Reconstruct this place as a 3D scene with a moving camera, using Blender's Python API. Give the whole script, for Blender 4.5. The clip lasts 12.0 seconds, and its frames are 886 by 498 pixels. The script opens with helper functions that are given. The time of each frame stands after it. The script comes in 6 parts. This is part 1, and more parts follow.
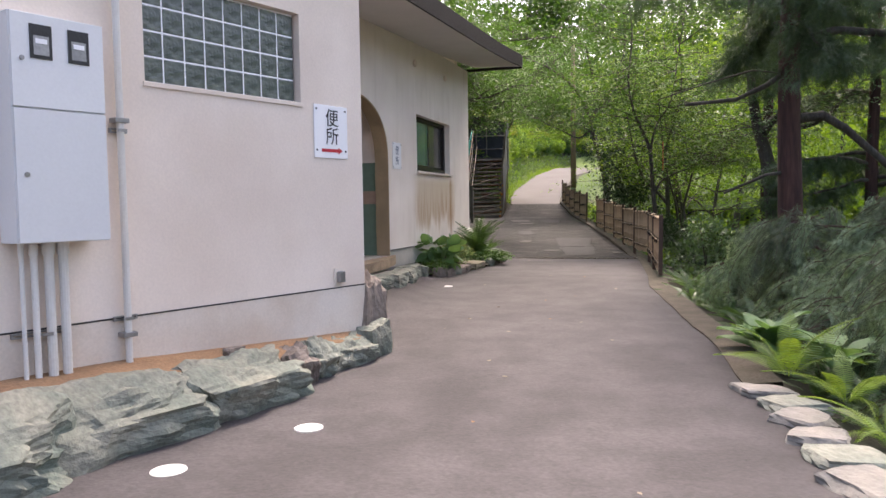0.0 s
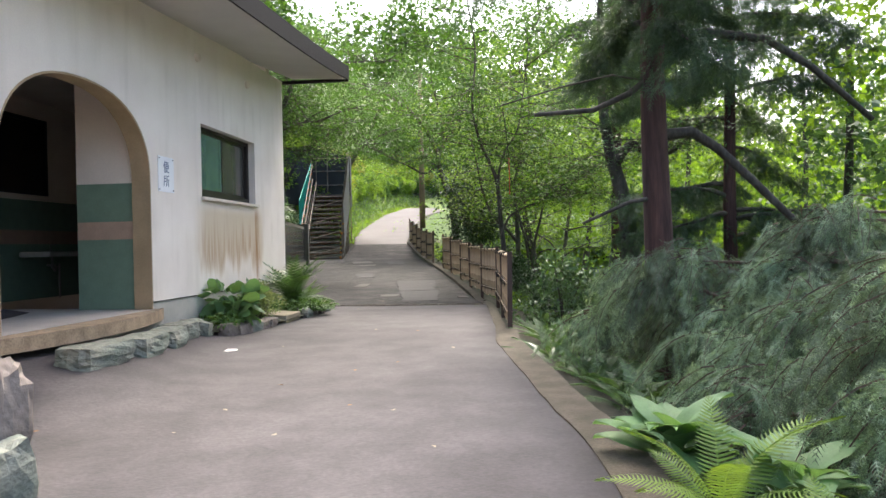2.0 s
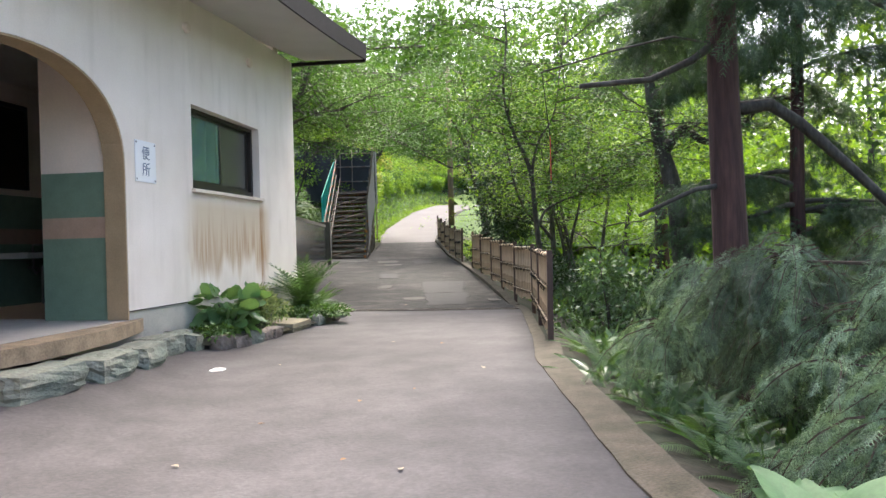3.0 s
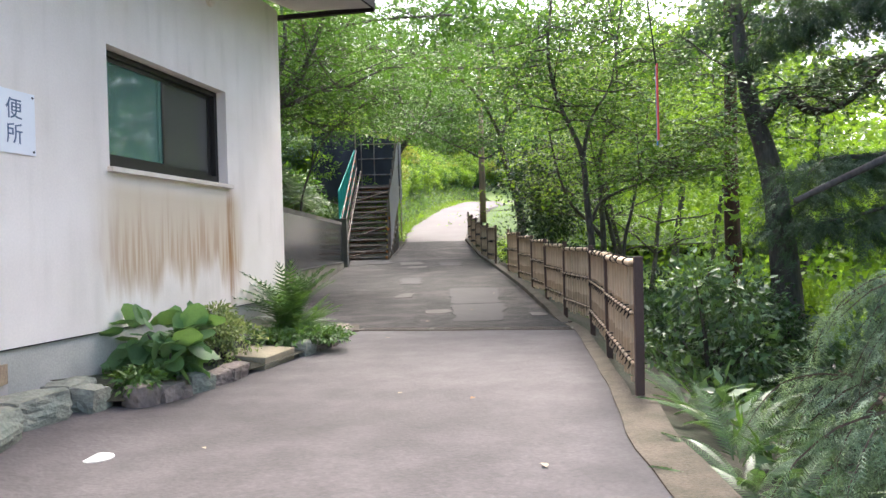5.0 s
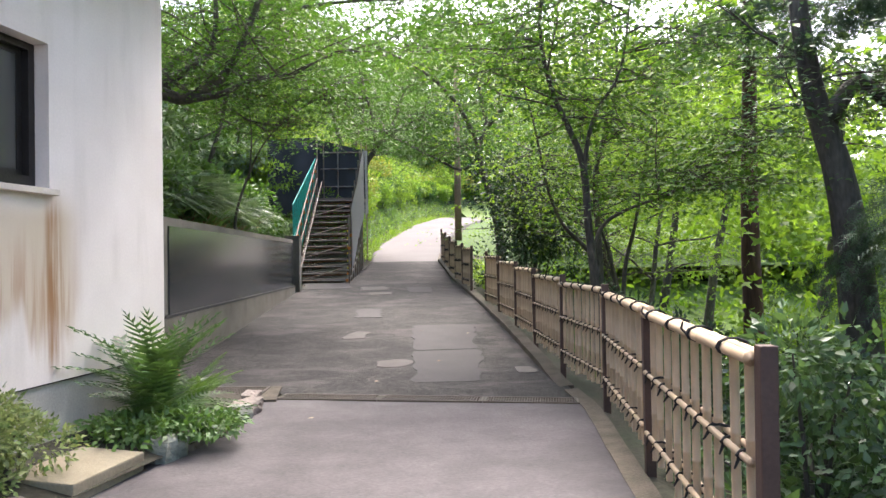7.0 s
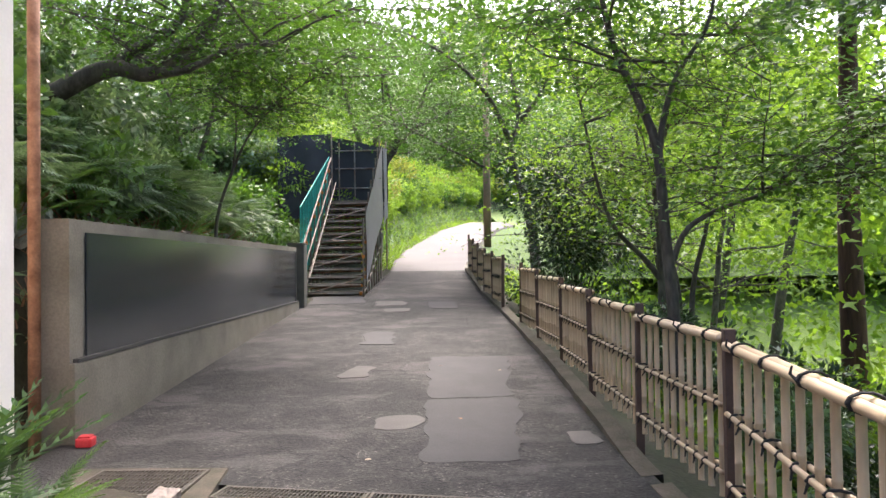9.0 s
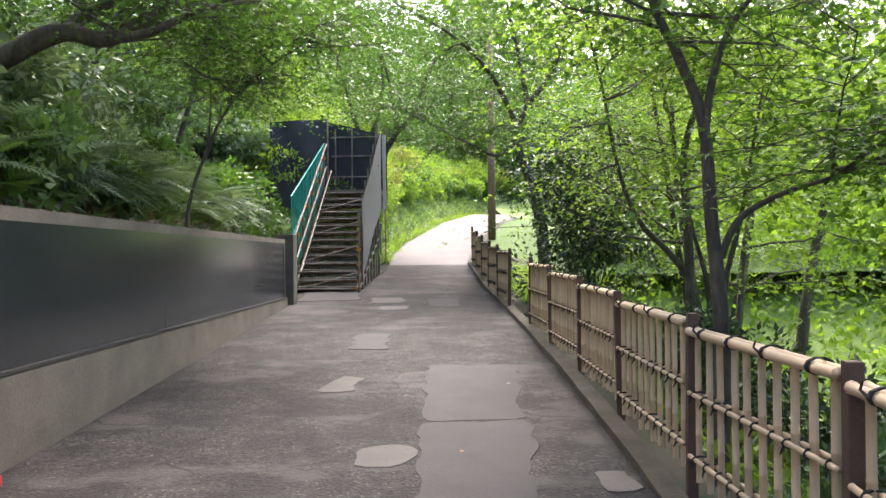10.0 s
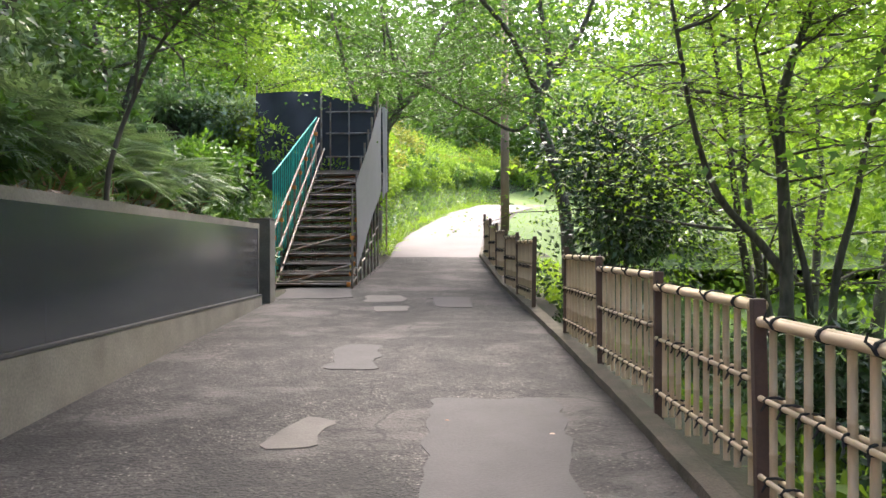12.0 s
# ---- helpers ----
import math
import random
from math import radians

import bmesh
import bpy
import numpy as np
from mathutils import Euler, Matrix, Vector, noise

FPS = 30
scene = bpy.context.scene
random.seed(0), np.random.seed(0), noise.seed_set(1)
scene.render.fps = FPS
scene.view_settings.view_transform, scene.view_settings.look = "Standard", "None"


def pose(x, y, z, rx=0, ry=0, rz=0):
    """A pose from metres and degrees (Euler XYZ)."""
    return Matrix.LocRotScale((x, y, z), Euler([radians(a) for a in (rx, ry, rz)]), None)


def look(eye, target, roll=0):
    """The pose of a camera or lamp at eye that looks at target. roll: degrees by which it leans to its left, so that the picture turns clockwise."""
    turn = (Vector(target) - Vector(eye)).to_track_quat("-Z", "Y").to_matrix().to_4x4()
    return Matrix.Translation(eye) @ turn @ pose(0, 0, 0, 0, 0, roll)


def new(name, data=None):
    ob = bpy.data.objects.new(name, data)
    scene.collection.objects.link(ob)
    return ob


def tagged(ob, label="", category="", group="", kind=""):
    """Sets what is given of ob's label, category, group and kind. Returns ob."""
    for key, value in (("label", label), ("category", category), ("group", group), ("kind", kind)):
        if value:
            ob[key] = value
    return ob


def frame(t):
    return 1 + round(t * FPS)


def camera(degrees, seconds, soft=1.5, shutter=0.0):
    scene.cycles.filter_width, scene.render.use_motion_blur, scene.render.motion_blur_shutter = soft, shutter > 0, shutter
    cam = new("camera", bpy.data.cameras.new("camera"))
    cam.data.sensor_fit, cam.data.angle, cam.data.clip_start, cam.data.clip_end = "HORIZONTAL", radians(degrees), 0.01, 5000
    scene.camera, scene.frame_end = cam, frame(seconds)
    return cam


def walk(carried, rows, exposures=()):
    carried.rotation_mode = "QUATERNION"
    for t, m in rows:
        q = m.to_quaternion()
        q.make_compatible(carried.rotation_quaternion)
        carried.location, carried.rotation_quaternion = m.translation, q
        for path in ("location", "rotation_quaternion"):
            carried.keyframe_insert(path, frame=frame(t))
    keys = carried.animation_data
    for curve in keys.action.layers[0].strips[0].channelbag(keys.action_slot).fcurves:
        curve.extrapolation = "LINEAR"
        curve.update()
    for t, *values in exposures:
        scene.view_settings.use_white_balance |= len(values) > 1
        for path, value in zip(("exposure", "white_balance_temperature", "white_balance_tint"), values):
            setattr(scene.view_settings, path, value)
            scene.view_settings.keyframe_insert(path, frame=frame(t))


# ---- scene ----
cam = camera(62.5, 12.0)
PATH = [
    (0, (0.552, 1.366, 1.177), (0.556, 3.363, 1.059), -0.87),
    (0.5, (0.694, 1.93, 1.114), (1.008, 3.905, 1.075), 0.19),
    (1, (0.919, 2.548, 1.084), (1.351, 4.5, 1.045), -1.39),
    (1.5, (1.136, 3.178, 1.068), (1.556, 5.133, 1.045), -0.99),
    (2, (1.351, 3.876, 1.069), (1.744, 5.837, 1.061), -1.2),
    (2.5, (1.489, 4.56, 1.078), (1.833, 6.53, 1.074), -1.5),
    (3, (1.646, 5.216, 1.065), (1.957, 7.191, 1.054), -1.51),
    (3.2, (1.686, 5.49, 1.075), (1.973, 7.469, 1.06), -1.51),
    (4.8, (2.029, 7.6, 1.057), (2.249, 9.588, 1.041), -1.63),
    (5, (2.066, 7.867, 1.104), (2.293, 9.854, 1.09), -1.62),
    (5.5, (2.166, 8.545, 1.148), (2.397, 10.532, 1.122), -1.62),
    (6, (2.299, 9.192, 1.191), (2.552, 11.176, 1.17), -1.62),
    (6.5, (2.439, 9.871, 1.227), (2.724, 11.851, 1.223), -1.31),
    (7, (2.581, 10.515, 1.283), (2.873, 12.494, 1.309), -0.91),
    (7.2, (2.605, 10.775, 1.263), (2.899, 12.753, 1.298), -0.81),
    (8.8, (2.958, 12.641, 1.381), (3.175, 14.628, 1.432), -0.83),
    (9, (2.982, 12.883, 1.402), (3.195, 14.871, 1.443), -0.83),
    (9.5, (3.051, 13.49, 1.422), (3.257, 15.479, 1.448), -0.63),
    (10, (3.146, 14.081, 1.429), (3.35, 16.07, 1.45), -0.53),
    (10.5, (3.233, 14.713, 1.43), (3.441, 16.702, 1.437), -0.53),
    (11, (3.293, 15.327, 1.399), (3.491, 17.317, 1.402), -0.23),
    (11.5, (3.322, 15.954, 1.397), (3.519, 17.944, 1.397), -0.23),
    (12, (3.368, 16.557, 1.366), (3.553, 18.548, 1.37), -0.03),
]
walk(cam, [(t, look(eye, target, roll)) for t, eye, target, roll in PATH], [(0, 1.72, 6750, 18), (1, 1.92, 6550, 13), (2.5, 2.22, 6350, 9), (5, 2.42, 6200, 12), (8, 2.5, 6250, 15), (12, 2.7, 6350, 14)])

# ---- light ----
SUN_EL, SUN_AZ = 58.0, 22.0
world = bpy.data.worlds.new("sky")
scene.world = world
world.use_nodes = True
wn = world.node_tree.nodes
sky = wn.new("ShaderNodeTexSky")
sky.sky_type = "NISHITA"
sky.sun_disc = False
sky.sun_elevation, sky.sun_rotation = radians(SUN_EL), radians(SUN_AZ)
sky.air_density, sky.dust_density, sky.ozone_density = 1.0, 6.0, 0.5
wn["Background"].inputs[1].default_value = 0.15
world.node_tree.links.new(sky.outputs[0], wn["Background"].inputs[0])
sun = new("sun", bpy.data.lights.new("sun", "SUN"))
sun.data.energy, sun.data.angle, sun.data.color = 1.1, radians(10), (1.0, 0.95, 0.86)
az, el = radians(SUN_AZ), radians(SUN_EL)
sun.matrix_world = look((0, 0, 40), (-math.sin(az) * math.cos(el), -math.cos(az) * math.cos(el), 40 - math.sin(el)))


# ---- materials ----
def material(name, color, rough=0.7, metal=0.0, vary=0.15, scale=6.0, fine=60.0, bump=0.2, color2=None, island=0.0, spec=0.5, stretch=(1, 1, 1), translucent=0.0):
    """A surface with variation at two scales and fine relief."""
    m = bpy.data.materials.new(name)
    m.use_nodes = True
    n, l = m.node_tree.nodes, m.node_tree.links
    bsdf = n["Principled BSDF"]
    bsdf.inputs["Roughness"].default_value, bsdf.inputs["Metallic"].default_value = rough, metal
    bsdf.inputs["Specular IOR Level"].default_value = spec
    co = n.new("ShaderNodeTexCoord")
    mp = n.new("ShaderNodeMapping")
    mp.inputs["Scale"].default_value = stretch
    l.new(co.outputs["Object"], mp.inputs[0])
    big, small = n.new("ShaderNodeTexNoise"), n.new("ShaderNodeTexNoise")
    big.inputs["Scale"].default_value, small.inputs["Scale"].default_value = scale, fine
    big.inputs["Detail"].default_value, small.inputs["Detail"].default_value = 5, 3
    l.new(mp.outputs[0], big.inputs["Vector"]), l.new(mp.outputs[0], small.inputs["Vector"])
    mix = n.new("ShaderNodeMix")
    mix.data_type = "RGBA"
    c2 = color2 or tuple(c * (1 - 2 * vary) for c in color)
    mix.inputs[6].default_value, mix.inputs[7].default_value = (*color, 1), (*c2, 1)
    ramp = n.new("ShaderNodeMapRange")
    ramp.inputs[1].default_value, ramp.inputs[2].default_value = 0.35, 0.7
    l.new(big.outputs["Fac"], ramp.inputs[0]), l.new(ramp.outputs[0], mix.inputs[0])
    hsv = n.new("ShaderNodeHueSaturation")
    l.new(mix.outputs[2], hsv.inputs["Color"])
    val = n.new("ShaderNodeMapRange")
    val.inputs[1].default_value, val.inputs[2].default_value = 0.3, 0.7
    val.inputs[3].default_value, val.inputs[4].default_value = 1 - vary, 1 + vary
    l.new(small.outputs["Fac"], val.inputs[0])
    if island:
        geo, add = n.new("ShaderNodeNewGeometry"), n.new("ShaderNodeMath")
        r = n.new("ShaderNodeMapRange")
        r.inputs[3].default_value, r.inputs[4].default_value = 1 - island, 1 + island
        l.new(geo.outputs["Random Per Island"], r.inputs[0])
        add.operation = "MULTIPLY"
        l.new(r.outputs[0], add.inputs[0]), l.new(val.outputs[0], add.inputs[1])
        l.new(add.outputs[0], hsv.inputs["Value"])
    else:
        info, r, mul = n.new("ShaderNodeObjectInfo"), n.new("ShaderNodeMapRange"), n.new("ShaderNodeMath")
        r.inputs[3].default_value, r.inputs[4].default_value = 0.92, 1.08
        mul.operation = "MULTIPLY"
        l.new(info.outputs["Random"], r.inputs[0]), l.new(r.outputs[0], mul.inputs[0]), l.new(val.outputs[0], mul.inputs[1])
        l.new(mul.outputs[0], hsv.inputs["Value"])
    l.new(hsv.outputs[0], bsdf.inputs["Base Color"])
    if bump:
        b = n.new("ShaderNodeBump")
        b.inputs["Strength"].default_value, b.inputs["Distance"].default_value = bump, 0.01
        l.new(small.outputs["Fac"], b.inputs["Height"]), l.new(b.outputs[0], bsdf.inputs["Normal"])
    if translucent:
        tr, ms = n.new("ShaderNodeBsdfTranslucent"), n.new("ShaderNodeMixShader")
        warm = n.new("ShaderNodeMix")
        warm.data_type, warm.blend_type = "RGBA", "MULTIPLY"
        warm.inputs[0].default_value = 1.0
        warm.inputs[7].default_value = (1.4, 1.35, 0.65, 1)
        l.new(hsv.outputs[0], warm.inputs[6]), l.new(warm.outputs[2], tr.inputs[0])
        ms.inputs[0].default_value = translucent
        l.new(bsdf.outputs[0], ms.inputs[1]), l.new(tr.outputs[0], ms.inputs[2])
        l.new(ms.outputs[0], n["Material Output"].inputs[0])
    return m


PLASTER = material("plaster", (0.85, 0.755, 0.67), 0.9, vary=0.035, scale=1.3, fine=60, bump=0.08, color2=(0.75, 0.65, 0.565))
FRONT_PLASTER = material("front_plaster", (0.86, 0.79, 0.725), 0.9, vary=0.03, scale=1.1, fine=60, bump=0.08, color2=(0.76, 0.685, 0.615))
PLINTH = material("plinth_render", (0.74, 0.68, 0.61), 0.9, vary=0.05, scale=2, fine=60, bump=0.1, color2=(0.62, 0.53, 0.44))
PLINTH_GREY = material("grey_plinth", (0.50, 0.485, 0.43), 0.9, vary=0.1, scale=3, fine=80, bump=0.2)
SOFFIT = material("soffit_paint", (0.55, 0.53, 0.51), 0.8, vary=0.04, scale=2, bump=0.05)
FASCIA = material("fascia", (0.010, 0.008, 0.009), 0.75, vary=0.1, scale=4, spec=0.2)
ROOFING = material("roofing", (0.06, 0.06, 0.065), 0.7, vary=0.15)


def road_material(name, light, dark, grit, speck, chips=48, relief=0.006):
    """Worn paving: broad stains, hand-sized blotches, fine chippings and a few cracks."""
    m = material(name, light, 0.88, vary=0.06, scale=0.45, fine=30, bump=0.0, color2=dark)
    n, l = m.node_tree.nodes, m.node_tree.links
    bsdf = n["Principled BSDF"]
    src = bsdf.inputs["Base Color"].links[0].from_socket
    co = n.new("ShaderNodeTexCoord")

    def layer(node, scale, lo, hi, v0, v1, out):
        t = n.new(node)
        t.inputs["Scale"].default_value = scale
        l.new(co.outputs["Object"], t.inputs["Vector"])
        r = n.new("ShaderNodeMapRange")
        r.inputs[1].default_value, r.inputs[2].default_value, r.inputs[3].default_value, r.inputs[4].default_value = lo, hi, v0, v1
        l.new(t.outputs[out], r.inputs[0])
        return t, r.outputs[0]

    blot, f1 = layer("ShaderNodeTexNoise", 2.3, 0.38, 0.66, min(0.78, 1 - 0.75 * grit), 1.15, "Fac")
    blot.inputs["Detail"].default_value = 8
    grain, f2 = layer("ShaderNodeTexNoise", 42, 0.3, 0.7, 1 - grit, 1 + grit, "Fac")
    grain.inputs["Detail"].default_value = 4
    chip, f3 = layer("ShaderNodeTexVoronoi", chips, 0.05, 0.32, 1 + speck, 1.0, "Distance")
    cell, f4 = layer("ShaderNodeTexNoise", 11, 0.40, 0.62, 1 + 0.5 * grit, 1 - 0.6 * grit, "Fac")
    cell.inputs["Distortion"].default_value = 1.5
    out = src
    for f in (f1, f2, f3, f4):
        q = n.new("ShaderNodeMix")
        q.data_type, q.blend_type = "RGBA", "MULTIPLY"
        q.inputs[0].default_value = 1.0
        l.new(out, q.inputs[6]), l.new(f, q.inputs[7])
        out = q.outputs[2]
    l.new(out, bsdf.inputs["Base Color"])
    bp = n.new("ShaderNodeBump")
    bp.inputs["Strength"].default_value, bp.inputs["Distance"].default_value = 0.5 + grit, relief
    l.new(grain.outputs["Fac"], bp.inputs["Height"]), l.new(bp.outputs[0], bsdf.inputs["Normal"])
    return m


ASPHALT = road_material("asphalt", (0.082, 0.073, 0.0755), (0.046, 0.041, 0.0425), 0.13, 0.18)
# concrete lightened so the open sunlight sits in its colour
FAR_CONCRETE = material("sunlit_concrete_road", (0.128, 0.116, 0.114), 0.9, vary=0.06, scale=0.8, fine=40, bump=0.2, color2=(0.105, 0.094, 0.088))
# base colour darkened to hold the tree shade on this stretch
OLD_ROAD = road_material("worn_shaded_road", (0.029, 0.0255, 0.0235), (0.0115, 0.0102, 0.0093), 0.9, 4.2, 34, 0.014)


def worn_and_sunlit_areas(m, color):
    """Pale scuffs and painted sun dapples with ragged edges, longer across the path than along it, and a few dark
    hairline cracks.
    """
    n, l = m.node_tree.nodes, m.node_tree.links
    bsdf = n["Principled BSDF"]
    src = bsdf.inputs["Base Color"].links[0].from_socket
    co, mp = n.new("ShaderNodeTexCoord"), n.new("ShaderNodeMapping")
    mp.inputs["Scale"].default_value = (0.55, 1.0, 1.0)
    l.new(co.outputs["Object"], mp.inputs[0])
    t, r = n.new("ShaderNodeTexNoise"), n.new("ShaderNodeMapRange")
    t.inputs["Scale"].default_value, t.inputs["Detail"].default_value, t.inputs["Roughness"].default_value = 1.25, 9, 0.62
    r.inputs[1].default_value, r.inputs[2].default_value = 0.52, 0.61
    r.inputs[4].default_value = 0.75
    l.new(mp.outputs[0], t.inputs["Vector"]), l.new(t.outputs["Fac"], r.inputs[0])
    q = n.new("ShaderNodeMix")
    q.data_type = "RGBA"
    l.new(r.outputs[0], q.inputs[0]), l.new(src, q.inputs[6])
    q.inputs[7].default_value = (*color, 1)
    v, k = n.new("ShaderNodeTexVoronoi"), n.new("ShaderNodeMapRange")
    v.feature = "DISTANCE_TO_EDGE"
    v.inputs["Scale"].default_value = 0.42
    wob, add = n.new("ShaderNodeTexNoise"), n.new("ShaderNodeMix")
    wob.inputs["Scale"].default_value = 2.0
    add.data_type, add.blend_type = "RGBA", "ADD"
    add.inputs[0].default_value = 0.5
    l.new(co.outputs["Object"], add.inputs[6]), l.new(wob.outputs["Color"], add.inputs[7]), l.new(add.outputs[2], v.inputs["Vector"])
    l.new(co.outputs["Object"], wob.inputs["Vector"])
    k.inputs[1].default_value, k.inputs[2].default_value, k.inputs[3].default_value = 0.002, 0.008, 0.35
    l.new(v.outputs["Distance"], k.inputs[0])
    mul = n.new("ShaderNodeMix")
    mul.data_type, mul.blend_type = "RGBA", "MULTIPLY"
    mul.inputs[0].default_value = 1.0
    l.new(q.outputs[2], mul.inputs[6]), l.new(k.outputs[0], mul.inputs[7])
    l.new(mul.outputs[2], bsdf.inputs["Base Color"])


# pale tone serves both scuffed paving and painted sun dapples
worn_and_sunlit_areas(OLD_ROAD, (0.060, 0.0535, 0.0505))
PATCH = material("concrete_patch", (0.038, 0.035, 0.0355), 0.85, vary=0.12, scale=3, fine=60, bump=0.3)
CONCRETE = material("concrete", (0.17, 0.153, 0.125), 0.9, vary=0.14, scale=2.0, fine=50, bump=0.3, color2=(0.105, 0.094, 0.072))
STONE_PALE = material("pale_stone", (0.27, 0.25, 0.22), 0.9, vary=0.15, scale=4, fine=30, bump=0.7, color2=(0.17, 0.165, 0.15))
KERB = material("kerb_concrete", (0.082, 0.067, 0.048), 0.95, vary=0.25, scale=5, fine=60, bump=0.6, color2=(0.04, 0.035, 0.02))
ROCK = material("rock", (0.235, 0.235, 0.19), 0.85, vary=0.2, scale=3.0, fine=34, bump=0.8, color2=(0.13, 0.16, 0.135), stretch=(1, 0.7, 1.6))
ROCK_BROWN = material("brown_rock", (0.24, 0.2, 0.17), 0.9, vary=0.2, scale=4, fine=25, bump=0.9, color2=(0.12, 0.1, 0.09))
SOIL = material("soil", (0.33, 0.20, 0.11), 1.0, vary=0.15, scale=3, fine=45, bump=0.6)
# darker than real soil: deep woodland shade is put into the colour
SHADED_EARTH = material("earth", (0.034, 0.028, 0.018), 1.0, vary=0.3, scale=1.5, fine=25, bump=0.8, color2=(0.022, 0.030, 0.013))
GRASS = material("meadow", (0.16, 0.23, 0.06), 1.0, vary=0.2, scale=0.5, fine=20, bump=0.5)
LAWN = material("lawn", (0.07, 0.115, 0.026), 1.0, vary=0.15, scale=0.7, fine=25, bump=0.4, color2=(0.05, 0.09, 0.02))
WHITE_STEEL = material("white_steel", (0.72, 0.74, 0.76), 0.45, vary=0.02, scale=2, bump=0.02)
PVC = material("white_pipe", (0.68, 0.67, 0.64), 0.5, vary=0.04, scale=5, bump=0.03)
DARK = material("dark_trim", (0.02, 0.02, 0.022), 0.4, vary=0.1)
BRONZE = material("bronze_sash", (0.03, 0.026, 0.024), 0.4, metal=0.3, vary=0.1)
GRATE = material("grate_steel", (0.10, 0.085, 0.07), 0.6, metal=0.5, vary=0.2, scale=9)
GALV = material("galvanised", (0.35, 0.35, 0.35), 0.45, metal=0.8, vary=0.1, scale=8)
SIGN = material("white_sign", (0.88, 0.89, 0.92), 0.5, vary=0.01, bump=0)
INK = material("sign_ink", (0.02, 0.02, 0.025), 0.6, vary=0.02, bump=0)
REDINK = material("red_ink", (0.6, 0.03, 0.05), 0.6, vary=0.05, bump=0)
BLUEINK = material("faded_blue_ink", (0.12, 0.17, 0.27), 0.6, vary=0.05, bump=0)
GREEN_TILE = material("green_tile", (0.19, 0.285, 0.215), 0.35, vary=0.06, scale=8, bump=0.1)
PINK_TILE = material("pink_tile", (0.42, 0.30, 0.23), 0.35, vary=0.06, scale=8, bump=0.1)
FLOOR_TILE = material("pale_floor", (0.5, 0.46, 0.42), 0.5, vary=0.08, scale=5, bump=0.1)
STEP_EDGE = material("worn_step", (0.36, 0.27, 0.18), 0.9, vary=0.2, scale=6)
CERAMIC = material("ceramic", (0.7, 0.7, 0.68), 0.15, vary=0.02, bump=0)
POLISHED = material("polished_stone", (0.027, 0.032, 0.038), 0.17, vary=0.1, scale=1.2, fine=120, bump=0.0, spec=0.6)
BAMBOO = material("bamboo", (0.46, 0.345, 0.22), 0.55, vary=0.12, scale=4, fine=30, bump=0.15, stretch=(1, 1, 0.2))
POST = material("brown_post", (0.075, 0.042, 0.03), 0.7, vary=0.12, scale=6, bump=0.15)
TWINE = material("black_twine", (0.012, 0.011, 0.01), 0.9, vary=0.1)
STEEL_PIPE = material("scaffold_pipe", (0.22, 0.20, 0.18), 0.6, metal=0.4, vary=0.2, scale=6, color2=(0.13, 0.075, 0.045))
RUST = material("rusted_pole", (0.33, 0.17, 0.10), 0.85, vary=0.15, scale=9, fine=50, bump=0.3, color2=(0.17, 0.075, 0.04))
TREAD = material("stair_board", (0.15, 0.125, 0.105), 0.8, vary=0.2, scale=5, bump=0.3)
GREEN_NET = material("green_rail", (0.02, 0.36, 0.30), 0.6, vary=0.1)
GREY_SHEET = material("grey_sheet", (0.15, 0.145, 0.17), 0.6, vary=0.06, scale=3, bump=0.2)
BLACK_SHEET = material("black_sheet", (0.022, 0.024, 0.03), 0.7, vary=0.15, scale=3, bump=0.2)
ORANGE = material("orange_clamp", (0.5, 0.17, 0.02), 0.6, vary=0.1)
RED = material("red_plastic", (0.5, 0.02, 0.03), 0.5, vary=0.1)
BLUE = material("blue_cloth", (0.02, 0.2, 0.5), 0.7, vary=0.1)
YELLOW_SLAB = material("sandy_slab", (0.27, 0.235, 0.16), 0.9, vary=0.1, scale=5, bump=0.3)
BARK = material("dark_bark", (0.05, 0.042, 0.035), 0.95, vary=0.3, scale=5, fine=30, bump=0.9, stretch=(1, 1, 0.3), color2=(0.09, 0.085, 0.07))
BARK_RED = material("red_bark", (0.085, 0.042, 0.034), 0.95, vary=0.3, scale=5, fine=28, bump=1.0, stretch=(1, 1, 0.12), color2=(0.04, 0.022, 0.02))
POLE_WOOD = material("pole_wood", (0.17, 0.12, 0.08), 0.9, vary=0.15, scale=4, stretch=(1, 1, 0.2))
LEAF_MAPLE = material("maple_leaf", (0.068, 0.142, 0.022), 0.5, vary=0.1, scale=0.6, bump=0, color2=(0.044, 0.105, 0.021), island=0.22, translucent=0.45)
# lit copy of the foliage green: sun and backlight are in its colour
LEAF_SUNLIT = material("sunlit_leaf", (0.155, 0.255, 0.032), 0.55, vary=0.1, scale=0.5, bump=0, color2=(0.12, 0.22, 0.028), island=0.22, translucent=0.55)
LEAF_DARK = material("evergreen_leaf", (0.03, 0.065, 0.022), 0.3, vary=0.1, scale=1, bump=0, color2=(0.022, 0.05, 0.018), island=0.4, translucent=0.2)
LEAF_MID = material("broad_leaf", (0.085, 0.150, 0.066), 0.42, vary=0.1, scale=1, bump=0, color2=(0.050, 0.105, 0.038), island=0.4, translucent=0.35)
LEAF_FERN = material("fern_leaf", (0.10, 0.19, 0.045), 0.5, vary=0.1, scale=3, bump=0, color2=(0.06, 0.13, 0.03), island=0.2, translucent=0.35)
# cool pale tint paints the sky light reflected off the bank leaves
LEAF_BANK = material("skylit_bank_leaf", (0.150, 0.225, 0.140), 0.38, vary=0.12, scale=2, bump=0, color2=(0.095, 0.155, 0.095), island=0.35, translucent=0.35)
